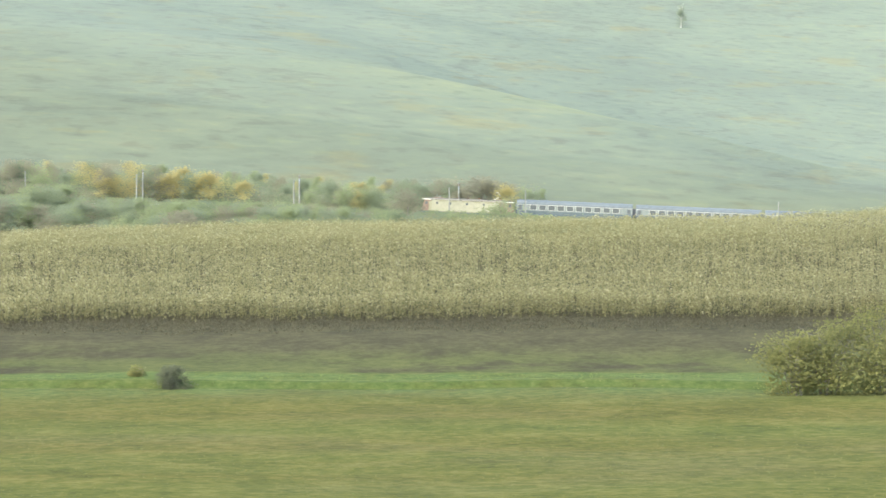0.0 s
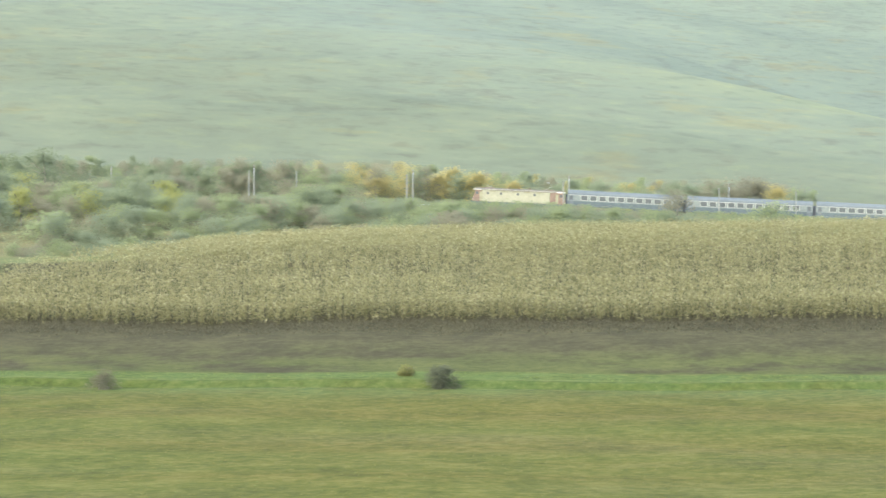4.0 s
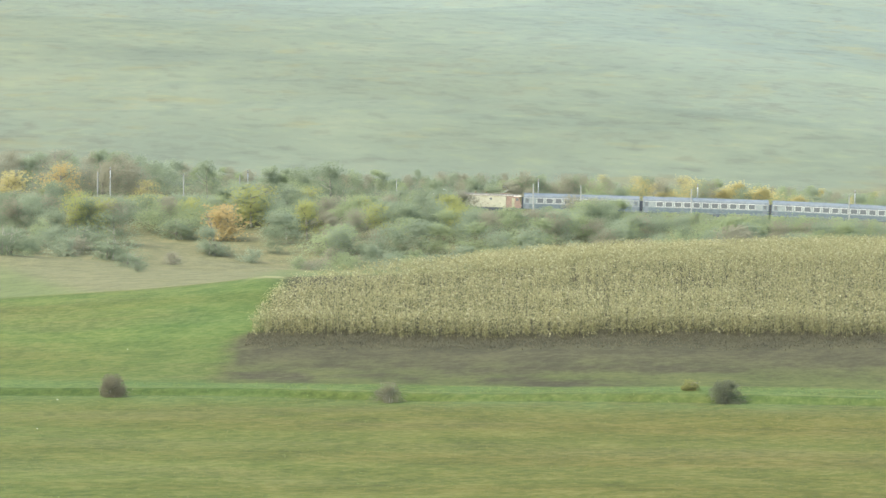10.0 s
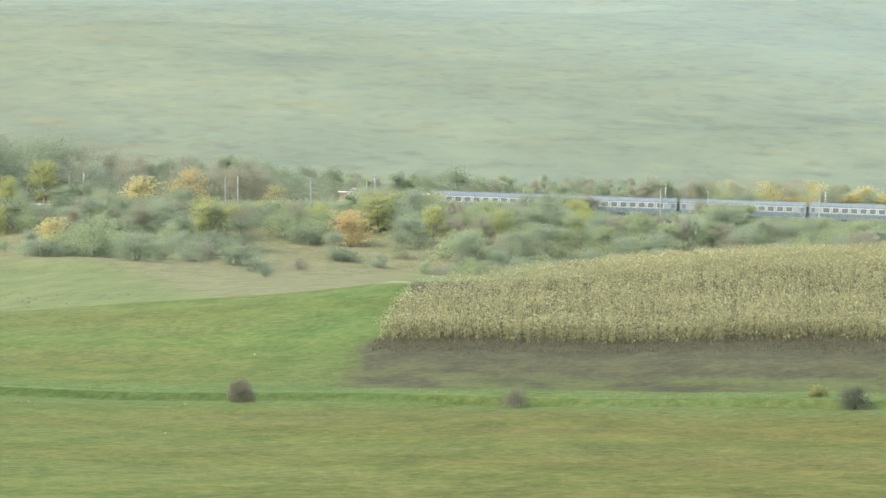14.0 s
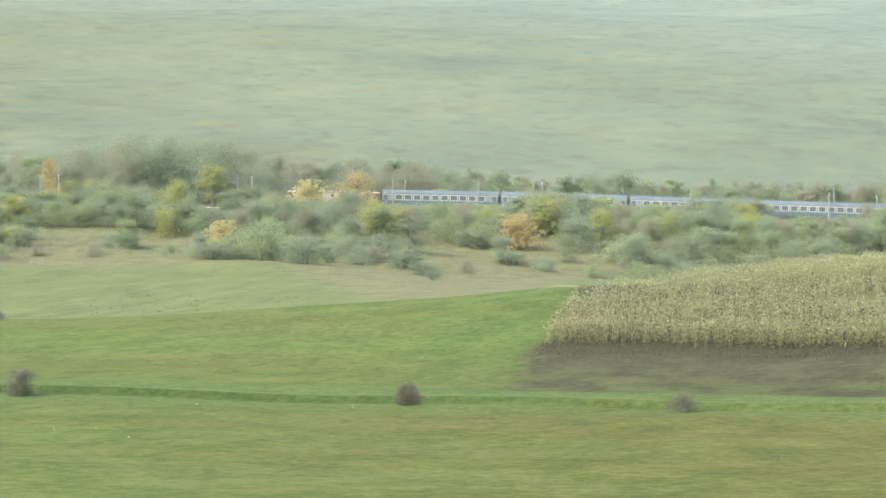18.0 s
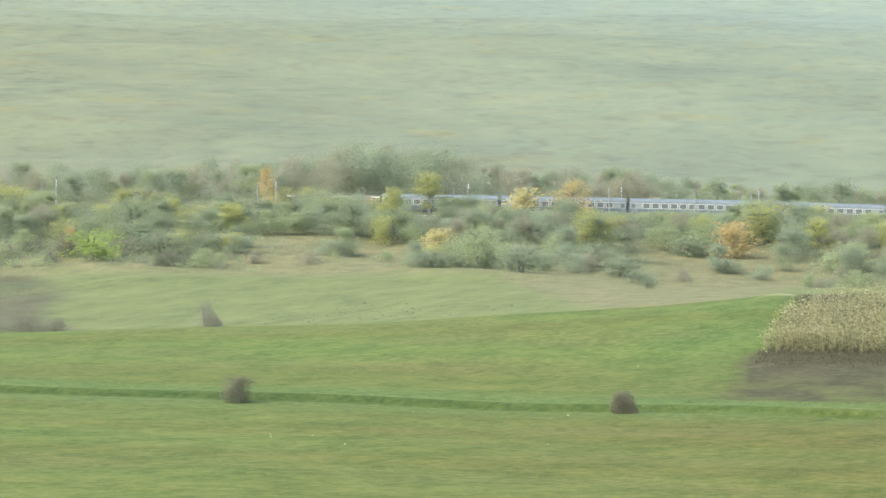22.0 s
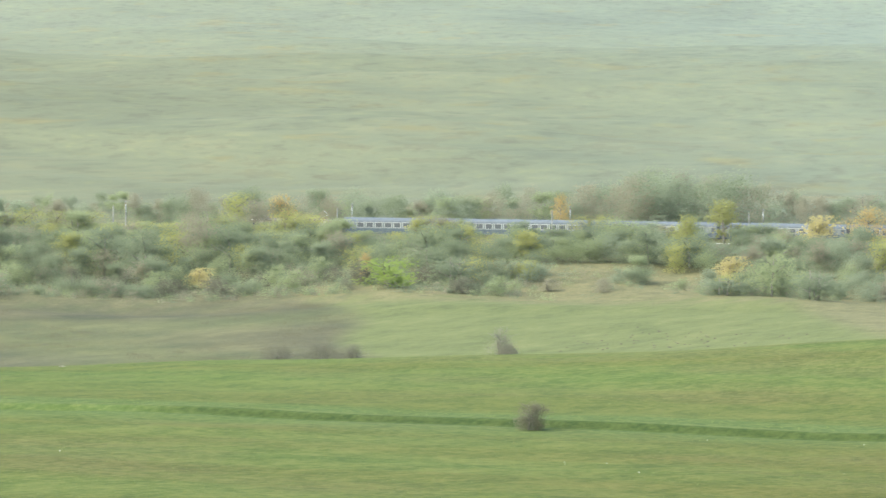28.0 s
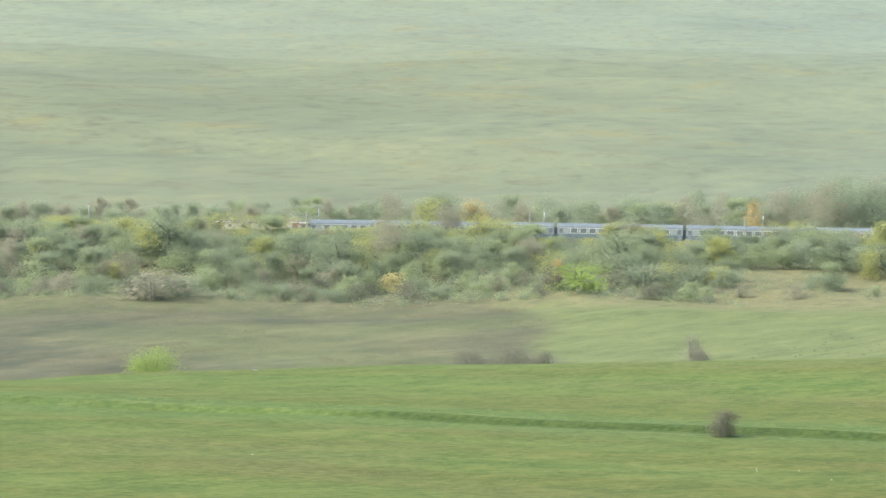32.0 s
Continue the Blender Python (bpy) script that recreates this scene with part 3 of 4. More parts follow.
BEHIND_EAST = [
    ("green", 1, -724, 762, 10.7, 4.5),
    ("yellow", 1, -534, 762, 7.0, 5.1),
    ("yellow", 1, -474, 765, 8.2, 4.7),
    ("yellow", 0, -594, 760, 5.8, 4.6),
    ("brown", 1, -144, 762, 6.0, 4.0),
    ("brown", 1, 66, 765, 12.0, 6.8),
    ("brown", 1, 6, 768, 9.6, 5.7),
    ("brown", 1, -64, 728, 6.8, 6.5),
    ("yellow", 1, -414, 762, 8.5, 5.0),
    ("green", 1, 101, 733, 6.9, 5.5),
    ("red", 0, -2850, 733, 2.6, 5.0),
    ("brown", 1, -2732, 733, 6.9, 7.8),
    ("orange", 1, -2687, 757, 7.4, 8.2),
    ("yellow-green", 1, -2768, 757, 7.2, 8.4),
]
SINGLE = SLOPE_EAST + SLOPE_MIDDLE + SLOPE_WEST + BEHIND_RAILWAY + BEHIND_EAST
for kind, shape, a, r, w, h in SINGLE:
    plant(kind, shape, a, r, w * 1.22, h * 1.08, a * 7 % 360)


def roof_height(a, r):
    """The height at distance r of the line of sight over the train's roof."""
    return (float(rail_z(np.array([a]))[0]) + 4.2) / RAIL_R * r


# stretches of the belt where the leaves stand lower or higher: how far its tops stay under the train's roof
GAPS = [(-900, -825, 2.9), (-930, -770, 2.4), (-650, -300, 2.6), (-300, 600, 2.6), (-1205, -1075, 1.3), (-1790, -1690, 1.8), (-1640, -1495, 2.2), (-1500, -1385, 1.9),
        (-1940, -1905, 3.4), (-2345, -2290, 2.5), (-2495, -2465, 2.6), (-2560, -2495, 2.2), (-2756, -2715, 1.2), (-2990, -2866, 1.2), (-3160, -2990, 1.6), (-2250, -2160, 1.6)]
SCREENS = [(-3060, -3040), (-2862, -2756), (-2715, -2660), (-2452, -2400), (-2130, -2060)]


def clearance(a, rng):
    if any(lo < a < hi for lo, hi in SCREENS):
        return rng.uniform(-1.2, 0.3)
    for lo, hi, k in GAPS:
        if lo - 12 < a < hi + 12:
            return k + rng.uniform(0.3, 1.0)
    return rng.uniform(0.0, 1.2)


# the belt below the railway: tall trees near the track, shrubs down the slope
OPEN = [(-1560, -1240, 0.06, 702), (-1690, -1560, 0.45, 672), (-2235, -1950, 0.28, 700)]
rng = random.Random(8)
MIXED = ["dark green", "yellow-green", "green", "grey-green", "grey-green", "green", "green", "brown", "grey-green", "dark green"]
EAST = ["grey-green", "green", "grey-green", "green", "brown", "dark green", "grey-green", "green"]
SHADY = ["dark green", "dark green", "green", "grey-green", "dark green", "brown"]
WEST = ["dark green", "dark green", "green", "brown", "dark green", "dark green", "green", "yellow-green", "dark green", "green"]
WEST_TOPS = ["dark green", "green", "brown", "yellow-green", "yellow-green", "green", "green", "yellow-green"]
WEST_FOOT = ["dark green", "dusky", "brown", "dark green", "dusky", "green"]


def sparse(a, r):
    for kind, shape, at, dist, w, h in SINGLE:
        if kind in ("lime", "orange", "yellow-green", "yellow", "red") and dist < 716 and dist - 20 < r < dist + 2 and abs(a - at) < w * 0.42 / dist * PX:
            return True
    for lo, hi, k, far in OPEN:
        if lo < a < hi and r < far:
            return rng.random() > k
    return False


for lane, (r0, r1, step) in enumerate(((724, 734, 12), (704, 724, 19), (672, 704, 18), (650, 676, 19))):
    a = -3720.0
    while a < (560, 560, -260, -820)[lane]:
        a += rng.uniform(0.65, 1.35) * step * 0.88
        r = rng.uniform(r0, r1)
        if sparse(a, r):
            continue
        x, y, z = place(a, r)
        top = roof_height(a, r) - clearance(a, rng)
        h = min(top - z, rng.uniform(4.2, 7.4) if lane < 3 else rng.uniform(2.0, 4.6))
        h = max(h * (1.1 if lane == 0 else 1.0), 1.3)
        shape = rng.choice([0, 1, 1]) if h > 4.4 else 2
        tones = EAST if a > -960 else SHADY if -1880 < a < -1650 else MIXED if a > -2300 else (WEST_TOPS, WEST, WEST, WEST_FOOT)[lane]
        plant(rng.choice(tones), shape, a, r, h * rng.uniform(0.85, 1.3) if shape < 2 else h * rng.uniform(1.25, 1.8), h, rng.uniform(0, 360))

# the belt behind the railway
BACK = [(-3900, 26), (-3200, 28), (-2900, 38), (-2350, 42), (-2150, 62), (-2030, 88), (-1900, 76), (-1760, 46), (-1600, 36), (-1300, 8), (-1000, -6), (-500, -16), (-250, -42), (110, -48), (200, -60)]
a = -3800.0
while a < 170:
    a += rng.uniform(11, 21) if a < -1300 else rng.uniform(6, 11)
    r = rng.uniform(756, 806)
    x, y, z = place(a, r)
    line = float(np.interp(a, [q[0] for q in BACK], [q[1] for q in BACK]))
    h = max(2.2, (line + rng.uniform(-24, 5)) / PX * r - z)
    tone = ["grey-green", "dark green", "green", "brown", "dark green", "brown"] if a < -700 else ["brown", "yellow", "grey-green", "grey-green", "green"]
    if h > 8.2:
        tone = ["grey-green", "brown", "dark green", "grey-green", "brown"]
    plant(rng.choice(tone), 3 if h > 8.2 else rng.choice([0, 1]) if h > 3.5 else 2, a, r, max(h, 3) * rng.uniform(0.75, 1.1), h, rng.uniform(0, 360), "woodland")


def build_undergrowth():
    """Low brush that closes the belt between its trees."""
    rng = np.random.RandomState(21)
    for name, kind, count in (("undergrowth", "green", 2400), ("dark_undergrowth", "dark green", 3000), ("brown_brush", "brown", 1700)):
        a = rng.uniform(-3720, 560, count)
        r = np.where(rng.uniform(size=count) < np.where(a > -1500, 0.4, 0.28), rng.uniform(752, 800, count), rng.uniform(646, 735, count))
        keep = np.ones(count, bool)
        for lo, hi, k, far in OPEN:
            keep &= ~((a > lo) & (a < hi) & (r < far + 4) & (rng.uniform(size=count) > k * 0.5))
        keep &= ~((a > -100) & (r < 690)) & ~((a > 170) & (r > 740)) & ~((a > -1570) & (a < -1250) & (r < 684)) & ~((a > -1435) & (a < -1310) & (r < 700))
        a, r = a[keep], r[keep]
        m, per = len(a), 52
        x, y = r * np.sin(a / PX), r * np.cos(a / PX)
        z = ground_z(x, y)
        size = rng.uniform(0.8, 2.2, m) * np.where(r < 668, 0.7, 1.0)
        k = np.repeat(np.arange(m), per)
        off = np.clip(rng.normal(size=(m * per, 3)), -2.2, 2.2) * size[k][:, None] * np.array([0.6, 0.6, 0.5])
        at = np.stack([x[k], y[k], z[k] + size[k] * 0.45], -1) + off
        at[:, 2] = np.maximum(at[:, 2], z[k] + 0.05)
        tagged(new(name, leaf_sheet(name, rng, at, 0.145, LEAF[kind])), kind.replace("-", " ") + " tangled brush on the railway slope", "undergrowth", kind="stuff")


build_undergrowth()
build_groves()


def build_brush():
    """Low scrub over the rough pasture, and molehills on the meadow."""
    rng = np.random.RandomState(31)
    for name, kind, count in (("pasture_scrub", "heath", 520), ("withered_scrub", "dusky", 120)):
        a, r = rng.uniform(-3720, -2560, count), rng.uniform(470, 648, count)
        keep = (-a > 2450 + 0.7 * (r - 460)) & (np.sin(a * 0.011 + 2 * np.sin(r * 0.03)) + rng.normal(size=count) * 0.6 > 0.1)
        a, r = a[keep], r[keep]
        m, per = len(a), 130
        x, y = r * np.sin(a / PX), r * np.cos(a / PX)
        z = ground_z(x, y)
        size = rng.uniform(0.6, 1.5, m)
        k = np.repeat(np.arange(m), per)
        at = np.stack([x[k], y[k], z[k] + size[k] * 0.3], -1) + np.clip(rng.normal(size=(m * per, 3)), -2.2, 2.2) * size[k][:, None] * np.array([1.3, 1.3, 0.2])
        at[:, 2] = np.maximum(at[:, 2], z[k] + 0.04)
        tagged(new(name, leaf_sheet(name, rng, at, 0.065, LEAF[kind])), "low " + {"heath": "dull grey-brown", "dusky": "withered brown"}[kind] + " scrub over the rough pasture", "scrub", kind="stuff")
    a, r = rng.normal(-2010, 150, 90), rng.normal(520, 22, 90)
    x, y = r * np.sin(a / PX), r * np.cos(a / PX)
    foot = np.stack([x, y, ground_z(x, y)], -1)
    ring = np.array([(math.cos(t), math.sin(t), 0) for t in np.arange(6) * math.tau / 6])
    vs, fs = [], []
    for k, p in enumerate(foot):
        s = rng.uniform(0.13, 0.27)
        vs.append(np.concatenate([p + ring * s, p + ring * s * 0.55 + np.array([0, 0, s * 0.5])]))
        for i in range(6):
            fs.append([k * 12 + i, k * 12 + (i + 1) % 6, k * 12 + 6 + (i + 1) % 6, k * 12 + 6 + i])
        fs.append([k * 12 + 6, k * 12 + 7, k * 12 + 8, k * 12 + 9])
        fs.append([k * 12 + 6, k * 12 + 9, k * 12 + 10, k * 12 + 11])
    tagged(new("molehills", mesh_from("molehills", np.concatenate(vs), fs, M_SOIL)), "dark molehills strewn over the valley meadow", "molehills", kind="stuff")


M_SOIL = plain("dark_soil", (0.088, 0.086, 0.056), 0.95, wear=0.2, scale=4)

# ---- the shrubs of the field edge, near the camera ----
def field_shrub(label, kind, seed, a, r, width, height, leaves=2600, leaf=0.06, stems=7, clumps=34, loose=0.135):
    t = make_tree(kind, "field_shrub", label, seed, width, height, 0.0, leaves, leaf, clumps, stems, loose, 0.5)
    tagged(t, category="shrub", group="shrubs on the field edge")
    x, y, z = place(a, r)
    t.matrix_basis = pose(x, y, z - 0.12, 0, 0, seed * 23 % 80 - 40)
    return t


field_shrub("dense dark grey-green rose bush on the grassy field edge", "thorn", 1, -481, 228.5, 2.6, 1.6, 3000, 0.055)
field_shrub("sparse dry little shrub on the grassy field edge", "rusty", 2, -1076, 229.5, 2.5, 1.55, 1700, 0.045, 9, 28)
field_shrub("round rusty brown bush on the grassy field edge", "rusty", 3, -1563, 233, 2.1, 1.6, 3200, 0.055)
field_shrub("rusty brown bush with an uneven top in the grass", "rusty", 14, -2243, 240.5, 3.3, 2.15, 3000, 0.055, 9, 36, 0.12)
field_shrub("low yellowing weed bush beside the rose bush", "olive", 5, -540, 233, 1.5, 0.9, 900)
field_shrub("large yellow-green bush at the weedy field edge", "olive", 6, 622, 224, 5.4, 4.2, 4200, 0.095, 12, 26, 0.13)
field_shrub("wide yellow-green bush at the weedy field edge", "olive", 7, 685, 225, 6.4, 4.9, 5000, 0.095, 12, 28, 0.13)
field_shrub("tall yellow-green tree-like bush at the field edge", "olive", 8, 785, 226, 8.0, 5.7, 7000, 0.10, 12, 34, 0.125)


lone = make_tree("grey-green", "hillside_tree", "lone half-bare grey tree on the far pale hillside", 77, 6.5, 15.0, 0.3, 560, 0.3, 24, 1, 0.16, 0.5)
tagged(lone, category="tree")
# Trunk paled in colour so the distant tree looks faint, as through haze.
for piece in lone.children:
    if piece.name.startswith("trunk"):
        piece.data.materials[0] = M_PALE_BARK
lone.matrix_basis = pose(*place(420, 1960))


# ---- the shrubs of the valley floor ----
def valley_shrub(label, kind, seed, a, r, width, height, leaves, leaf, clumps=34, taper=0.35):
    t = make_tree(kind, "valley_shrub", label, seed, width, height, 0.0, leaves, leaf, clumps, 6, 0.16, taper)
    tagged(t, category="shrub", group="shrubs of the valley floor")
    x, y, z = place(a, r)
    t.matrix_basis = pose(x, y, z - 0.05, 0, 0, seed * 23 % 80 - 40)


valley_shrub("rounded bright yellow-green bush behind the field", "lime", 41, -3258, 395, 6.6, 4.9, 7000, 0.085, 34)
valley_shrub("grey-brown pointed shrub alone on the valley meadow", "grey-brown", 42, -2298, 500, 5.4, 4.9, 2600, 0.07, 30, 1.15)
valley_shrub("low grey-brown bush beside the pointed shrub", "grey-brown", 43, -2290, 499, 3.4, 1.8, 1500, 0.10)
valley_shrub("low thorny brown thicket on the rough pasture", "dusky", 44, -2690, 470, 7.4, 3.2, 5200, 0.058, 24)
valley_shrub("wide thorny brown thicket on the rough pasture", "dusky", 45, -2612, 472, 8.0, 3.5, 6000, 0.058, 26)
valley_shrub("thorny brown bush at the end of the thicket", "dusky", 46, -2562, 474, 6.0, 3.0, 3800, 0.058, 18)

# ---- pale stones in the grass ----
M_STONE = plain("pale_stone", (0.38, 0.375, 0.33), 0.8, wear=0.1, scale=9)
M_DULL_STONE = plain("lichened_stone", (0.20, 0.195, 0.145), 0.95, wear=0.15, scale=7)


def build_stone(a, r, size, seed, label="small pale stone lying in the grass", flat=0.6, material=M_STONE):
    bm = bmesh.new()
    bmesh.ops.create_icosphere(bm, subdivisions=2, radius=size)
    for v in bm.verts:
        v.co *= 1 + 0.35 * noise.noise(v.co * 9 + Vector((seed, 0, 0)))
        v.co.z *= flat
    me = bpy.data.meshes.new("stone")
    bm.to_mesh(me)
    bm.free()
    me.materials.append(material)
    x, y, z = place(a, r)
    ob = tagged(new("stone", me), label, "stone", "stones in the field")
    ob.matrix_basis = pose(x, y, z + size * flat * 0.4, 0, 0, seed * 50)


for k, (a, r) in enumerate([(-2186, 208), (-2112, 209), (-2055, 201), (-1695, 204), (-1935, 233), (-3078, 214), (-1537, 268), (-2187, 210), (-1660, 231)]):
    build_stone(a, r, 0.036 + 0.008 * (k % 3), k)
build_stone(-3074, 331.5, 0.30, 12, "large flat pale stone on the brow of the field", 0.28, M_DULL_STONE)

# ---- the maize field ----
def blades(rng, foot, height, count, reach, width, rise=(0.25, 0.95), droop=0.35, lift=(0.1, 0.75)):
    """Bent leaf blades round upright stalks: verts and quads, three rows of points a blade."""
    n = len(foot)
    k = np.repeat(np.arange(n), count)
    ang = rng.uniform(0, math.tau, n * count)
    d = np.stack([np.cos(ang), np.sin(ang), 0 * ang], -1)
    side = np.stack([-np.sin(ang), np.cos(ang), 0 * ang], -1)
    hgt = height[k]
    z0 = hgt * rng.uniform(*rise, n * count)
    ln = reach * rng.uniform(0.6, 1.3, n * count)
    up = ln * rng.uniform(*lift, n * count)
    w = (width * rng.uniform(0.6, 1.3, n * count))[:, None]
    p0 = foot[k] + np.stack([0 * z0, 0 * z0, z0], -1)
    p1 = p0 + d * (ln * 0.55)[:, None] + np.stack([0 * z0, 0 * z0, up], -1)
    p2 = p0 + d * ln[:, None] + np.stack([0 * z0, 0 * z0, up - ln * droop * rng.uniform(0.4, 2.2, n * count)], -1)
    v = np.stack([p0 - side * w * 0.5, p0 + side * w * 0.5, p1 + side * w, p1 - side * w, p2 + side * w * 0.2, p2 - side * w * 0.2], 1).reshape(-1, 3)
    b = np.arange(n * count)[:, None] * 6
    f = np.concatenate([b + np.array([0, 1, 2, 3]), b + np.array([3, 2, 4, 5])])
    return v, f


def stalks(foot, height, width, tilt):
    """Two crossed slender blades for each stalk."""
    n = len(foot)
    vs, top = [], foot + np.concatenate([tilt, height[:, None]], 1)
    for d in (np.array([width, 0, 0]), np.array([0, width, 0])):
        vs.append(np.stack([foot - d, foot + d, top + d * 0.35, top - d * 0.35], 1))
    v = np.stack(vs, 1).reshape(-1, 3)
    return v, np.arange(n * 8).reshape(-1, 4)


def build_maize():
    """Rows that run away from the camera, alongside the field's left edge."""
    rng = np.random.RandomState(12)
    pts = []
    row = 0
    while row * 0.72 < 122:
        y = np.arange(265.6, 354, 0.34)
        y = y[(rng.uniform(size=len(y)) < np.where(y < 285, 0.9, np.where(y < 312, 0.58, 0.82)))]
        x = field_edge(y) + row * 0.72 + (rng.normal(size=len(y)) * 0.14 if row < 12 else rng.uniform(-0.5, 0.5, len(y)))
        y = y + rng.uniform(-0.12, 0.12, len(y)) + 0.5 * math.sin(row * 0.7)
        x = x + 0.5 + (y - 261) * 0.045
        ok = (y < np.interp(x, [-60, -58.6, -56.2, -54.8, -53.5, -52.5, -48.9, -44], [288, 291, 295.7, 301, 307, 316, 326, 400])) & (x < 36 + (y - 266) * 0.13)
        pts.append(np.stack([x[ok], y[ok]], -1))
        row += 1
    p = np.concatenate(pts)
    patch = np.sin(p[:, 0] * 0.35 + 2 * np.sin(p[:, 1] * 0.2)) * np.sin(p[:, 1] * 0.5 + np.sin(p[:, 0] * 0.15))
    bare = ((p[:, 1] > 322) & (p[:, 1] < 333) & (p[:, 0] > -2) & (p[:, 0] < 8)) | ((p[:, 1] > 326) & (p[:, 1] < 334) & (p[:, 0] > -36) & (p[:, 0] < -24))
    p = p[rng.uniform(size=len(p)) > 0.03 + 0.10 * (patch > 0.6) + 0.6 * bare]
    foot = np.concatenate([p, ground_z(p[:, 0], p[:, 1])[:, None]], 1)
    height = rng.uniform(1.72, 2.08, len(p)) + 0.12 * np.sin(p[:, 0] * 0.5) * np.sin(p[:, 1] * 0.3)
    height *= 0.86 + 0.14 * smooth(p[:, 0] - field_edge(p[:, 1]), 0.5, 6)
    height -= 0.22 * np.exp(-((p[:, 1] - 272.0 - 0.8 * np.sin(p[:, 0] * 0.13)) / 2.6) ** 2)
    tilt = rng.normal(size=(len(p), 2)) * 0.10
    front = p[:, 1] < 271
    spread_by = rng.uniform(-1, 1, (len(p) * 7, 3)) * np.array([0.34, 0.40, 0.0])
    v, f = join([stalks(foot, height * 0.8, 0.010, tilt),
                 blades(rng, np.repeat(foot, 7, axis=0) + spread_by, np.repeat(height, 7) * rng.uniform(0.86, 1.04, len(p) * 7), 1, 0.27, 0.056, (0.62, 1.0), 0.25, (-0.1, 0.25)),
                 blades(rng, foot[front], height[front], 8, 0.28, 0.055, (0.03, 0.62), 0.3, (-0.1, 0.25))])
    tagged(new("maize_field", mesh_from("maize_field", v, f, M_CORN)), "field of dry straw-coloured maize ready for harvest", "maize field", kind="stuff")


build_maize()
build_brush()


def build_tufts():
    """Grass tufts of the near fields, weeds of the strip before the maize."""
    rng = np.random.RandomState(5)

    def spread(count, r0, r1, a0=-3650, a1=900):
        r = np.sqrt(rng.uniform(r0 ** 2, r1 ** 2, count))
        az = rng.uniform(a0, a1, count) / PX
        return r * np.sin(az), r * np.cos(az)

    def grow(name, label, x, y, height, reach, count, mat):
        foot = np.stack([x, y, ground_z(x, y)], -1)
        h = height * rng.uniform(0.5, 1.4, len(x))
        v, f = blades(rng, foot, h, count, reach, reach * 0.14, (0.0, 0.25), 0.1)
        z0 = np.repeat(foot[:, 2], count * 6)
        v[:, 2] = z0 + (v[:, 2] - z0) * 1.3
        tagged(new(name, mesh_from(name, v, f, mat)), label, "grass", kind="stuff")

    x, y = spread(8000, 138, 236)
    lush = rng.uniform(size=len(x)) < np.clip((-np.arctan2(x, y) * PX - 300) / 2400, 0.05, 0.95)
    grow("grass", "olive grass tufts of the mown field", x[~lush], y[~lush], 0.022, 0.09, 4, M_GRASS)
    grow("fresh_grass", "fresh green grass tufts of the field", x[lush], y[lush], 0.022, 0.09, 4, M_GRASS_FRESH)
    x, y = spread(4500, 232, 340, -3650, -1000)
    ok = (x < field_edge(y) - 0.5) & (y > 231)
    grow("meadow_grass", "fresh green grass of the field beside the maize", x[ok], y[ok], 0.022, 0.09, 4, M_GRASS_FRESH)
    x, y = spread(6000, 227, 270)
    ok = (y > 229.5) & (y < 234.9) & (rng.uniform(size=len(x)) < np.where(x < -55, 0.35, 1.0))
    grow("verge_grass", "longer green grass along the field edge", x[ok], y[ok], 0.03, 0.14, 6, M_GRASS_FRESH)
    x, y = spread(20000, 256, 272, -1450, 900)
    ok = (x > field_edge(y) + 0.2) & (y < 267.5) & (rng.uniform(size=len(x)) < smooth(y, 256, 265))
    x, y = x[ok], y[ok]
    grow("weeds", "withered dark brown weeds before the maize", x, y, 0.008 + 0.03 * smooth(y, 257, 264) + 0.5 * smooth(y, 261, 268), 0.2, 5, M_WEED)


build_tufts()

# ---- the railway ----
M_BALLAST = plain("ballast", (0.170, 0.160, 0.140), 0.95, wear=0.3, scale=3)
M_STEEL = plain("rail_steel", (0.46, 0.45, 0.43), 0.35, 0.8)
M_CONCRETE = plain("pole_concrete", (0.215, 0.222, 0.205), 0.9)
M_ZINC = plain("galvanised_steel", (0.50, 0.52, 0.53), 0.5, 0.5)
M_GLASSY = plain("insulator_brown", (0.16, 0.09, 0.06), 0.25)


def arc(r, da=24.0, a0=-4000, a1=1250, lift=0.0):
    """Points along the railway's curve."""
    a = np.arange(a0, a1, da)
    z = rail_z(a) + lift
    return np.stack([r * np.sin(a / PX), r * np.cos(a / PX), z], -1)


def ribbon(name, rows, material):
    """A strip lofted through rows of points."""
    k, n = len(rows), len(rows[0])
    v = np.stack(rows, 1).reshape(-1, 3)
    i, j = np.meshgrid(np.arange(n - 1), np.arange(k - 1), indexing="ij")
    f = np.stack([i * k + j, (i + 1) * k + j, (i + 1) * k + j + 1, i * k + j + 1], -1).reshape(-1, 4)
    return mesh_from(name, v, f, material)


track = tagged(new("railway_track"), "double railway track on a grey ballast bed", "railway", kind="structure")
part("ballast_bed", ribbon("ballast_bed", [arc(738.6, lift=-0.62), arc(739.7, lift=-0.16), arc(748.6, lift=-0.16), arc(749.6, lift=-0.62)], M_BALLAST), None, track)
for r in (742 - 0.72, 742 + 0.72, 746.3 - 0.72, 746.3 + 0.72):
    rows = [arc(r - 0.06, lift=-0.16), arc(r - 0.035, lift=0.0), arc(r + 0.035, lift=0.0), arc(r + 0.06, lift=-0.16)]
    part("rail", ribbon("rail", rows, M_STEEL), None, track, "worn shiny steel rail")


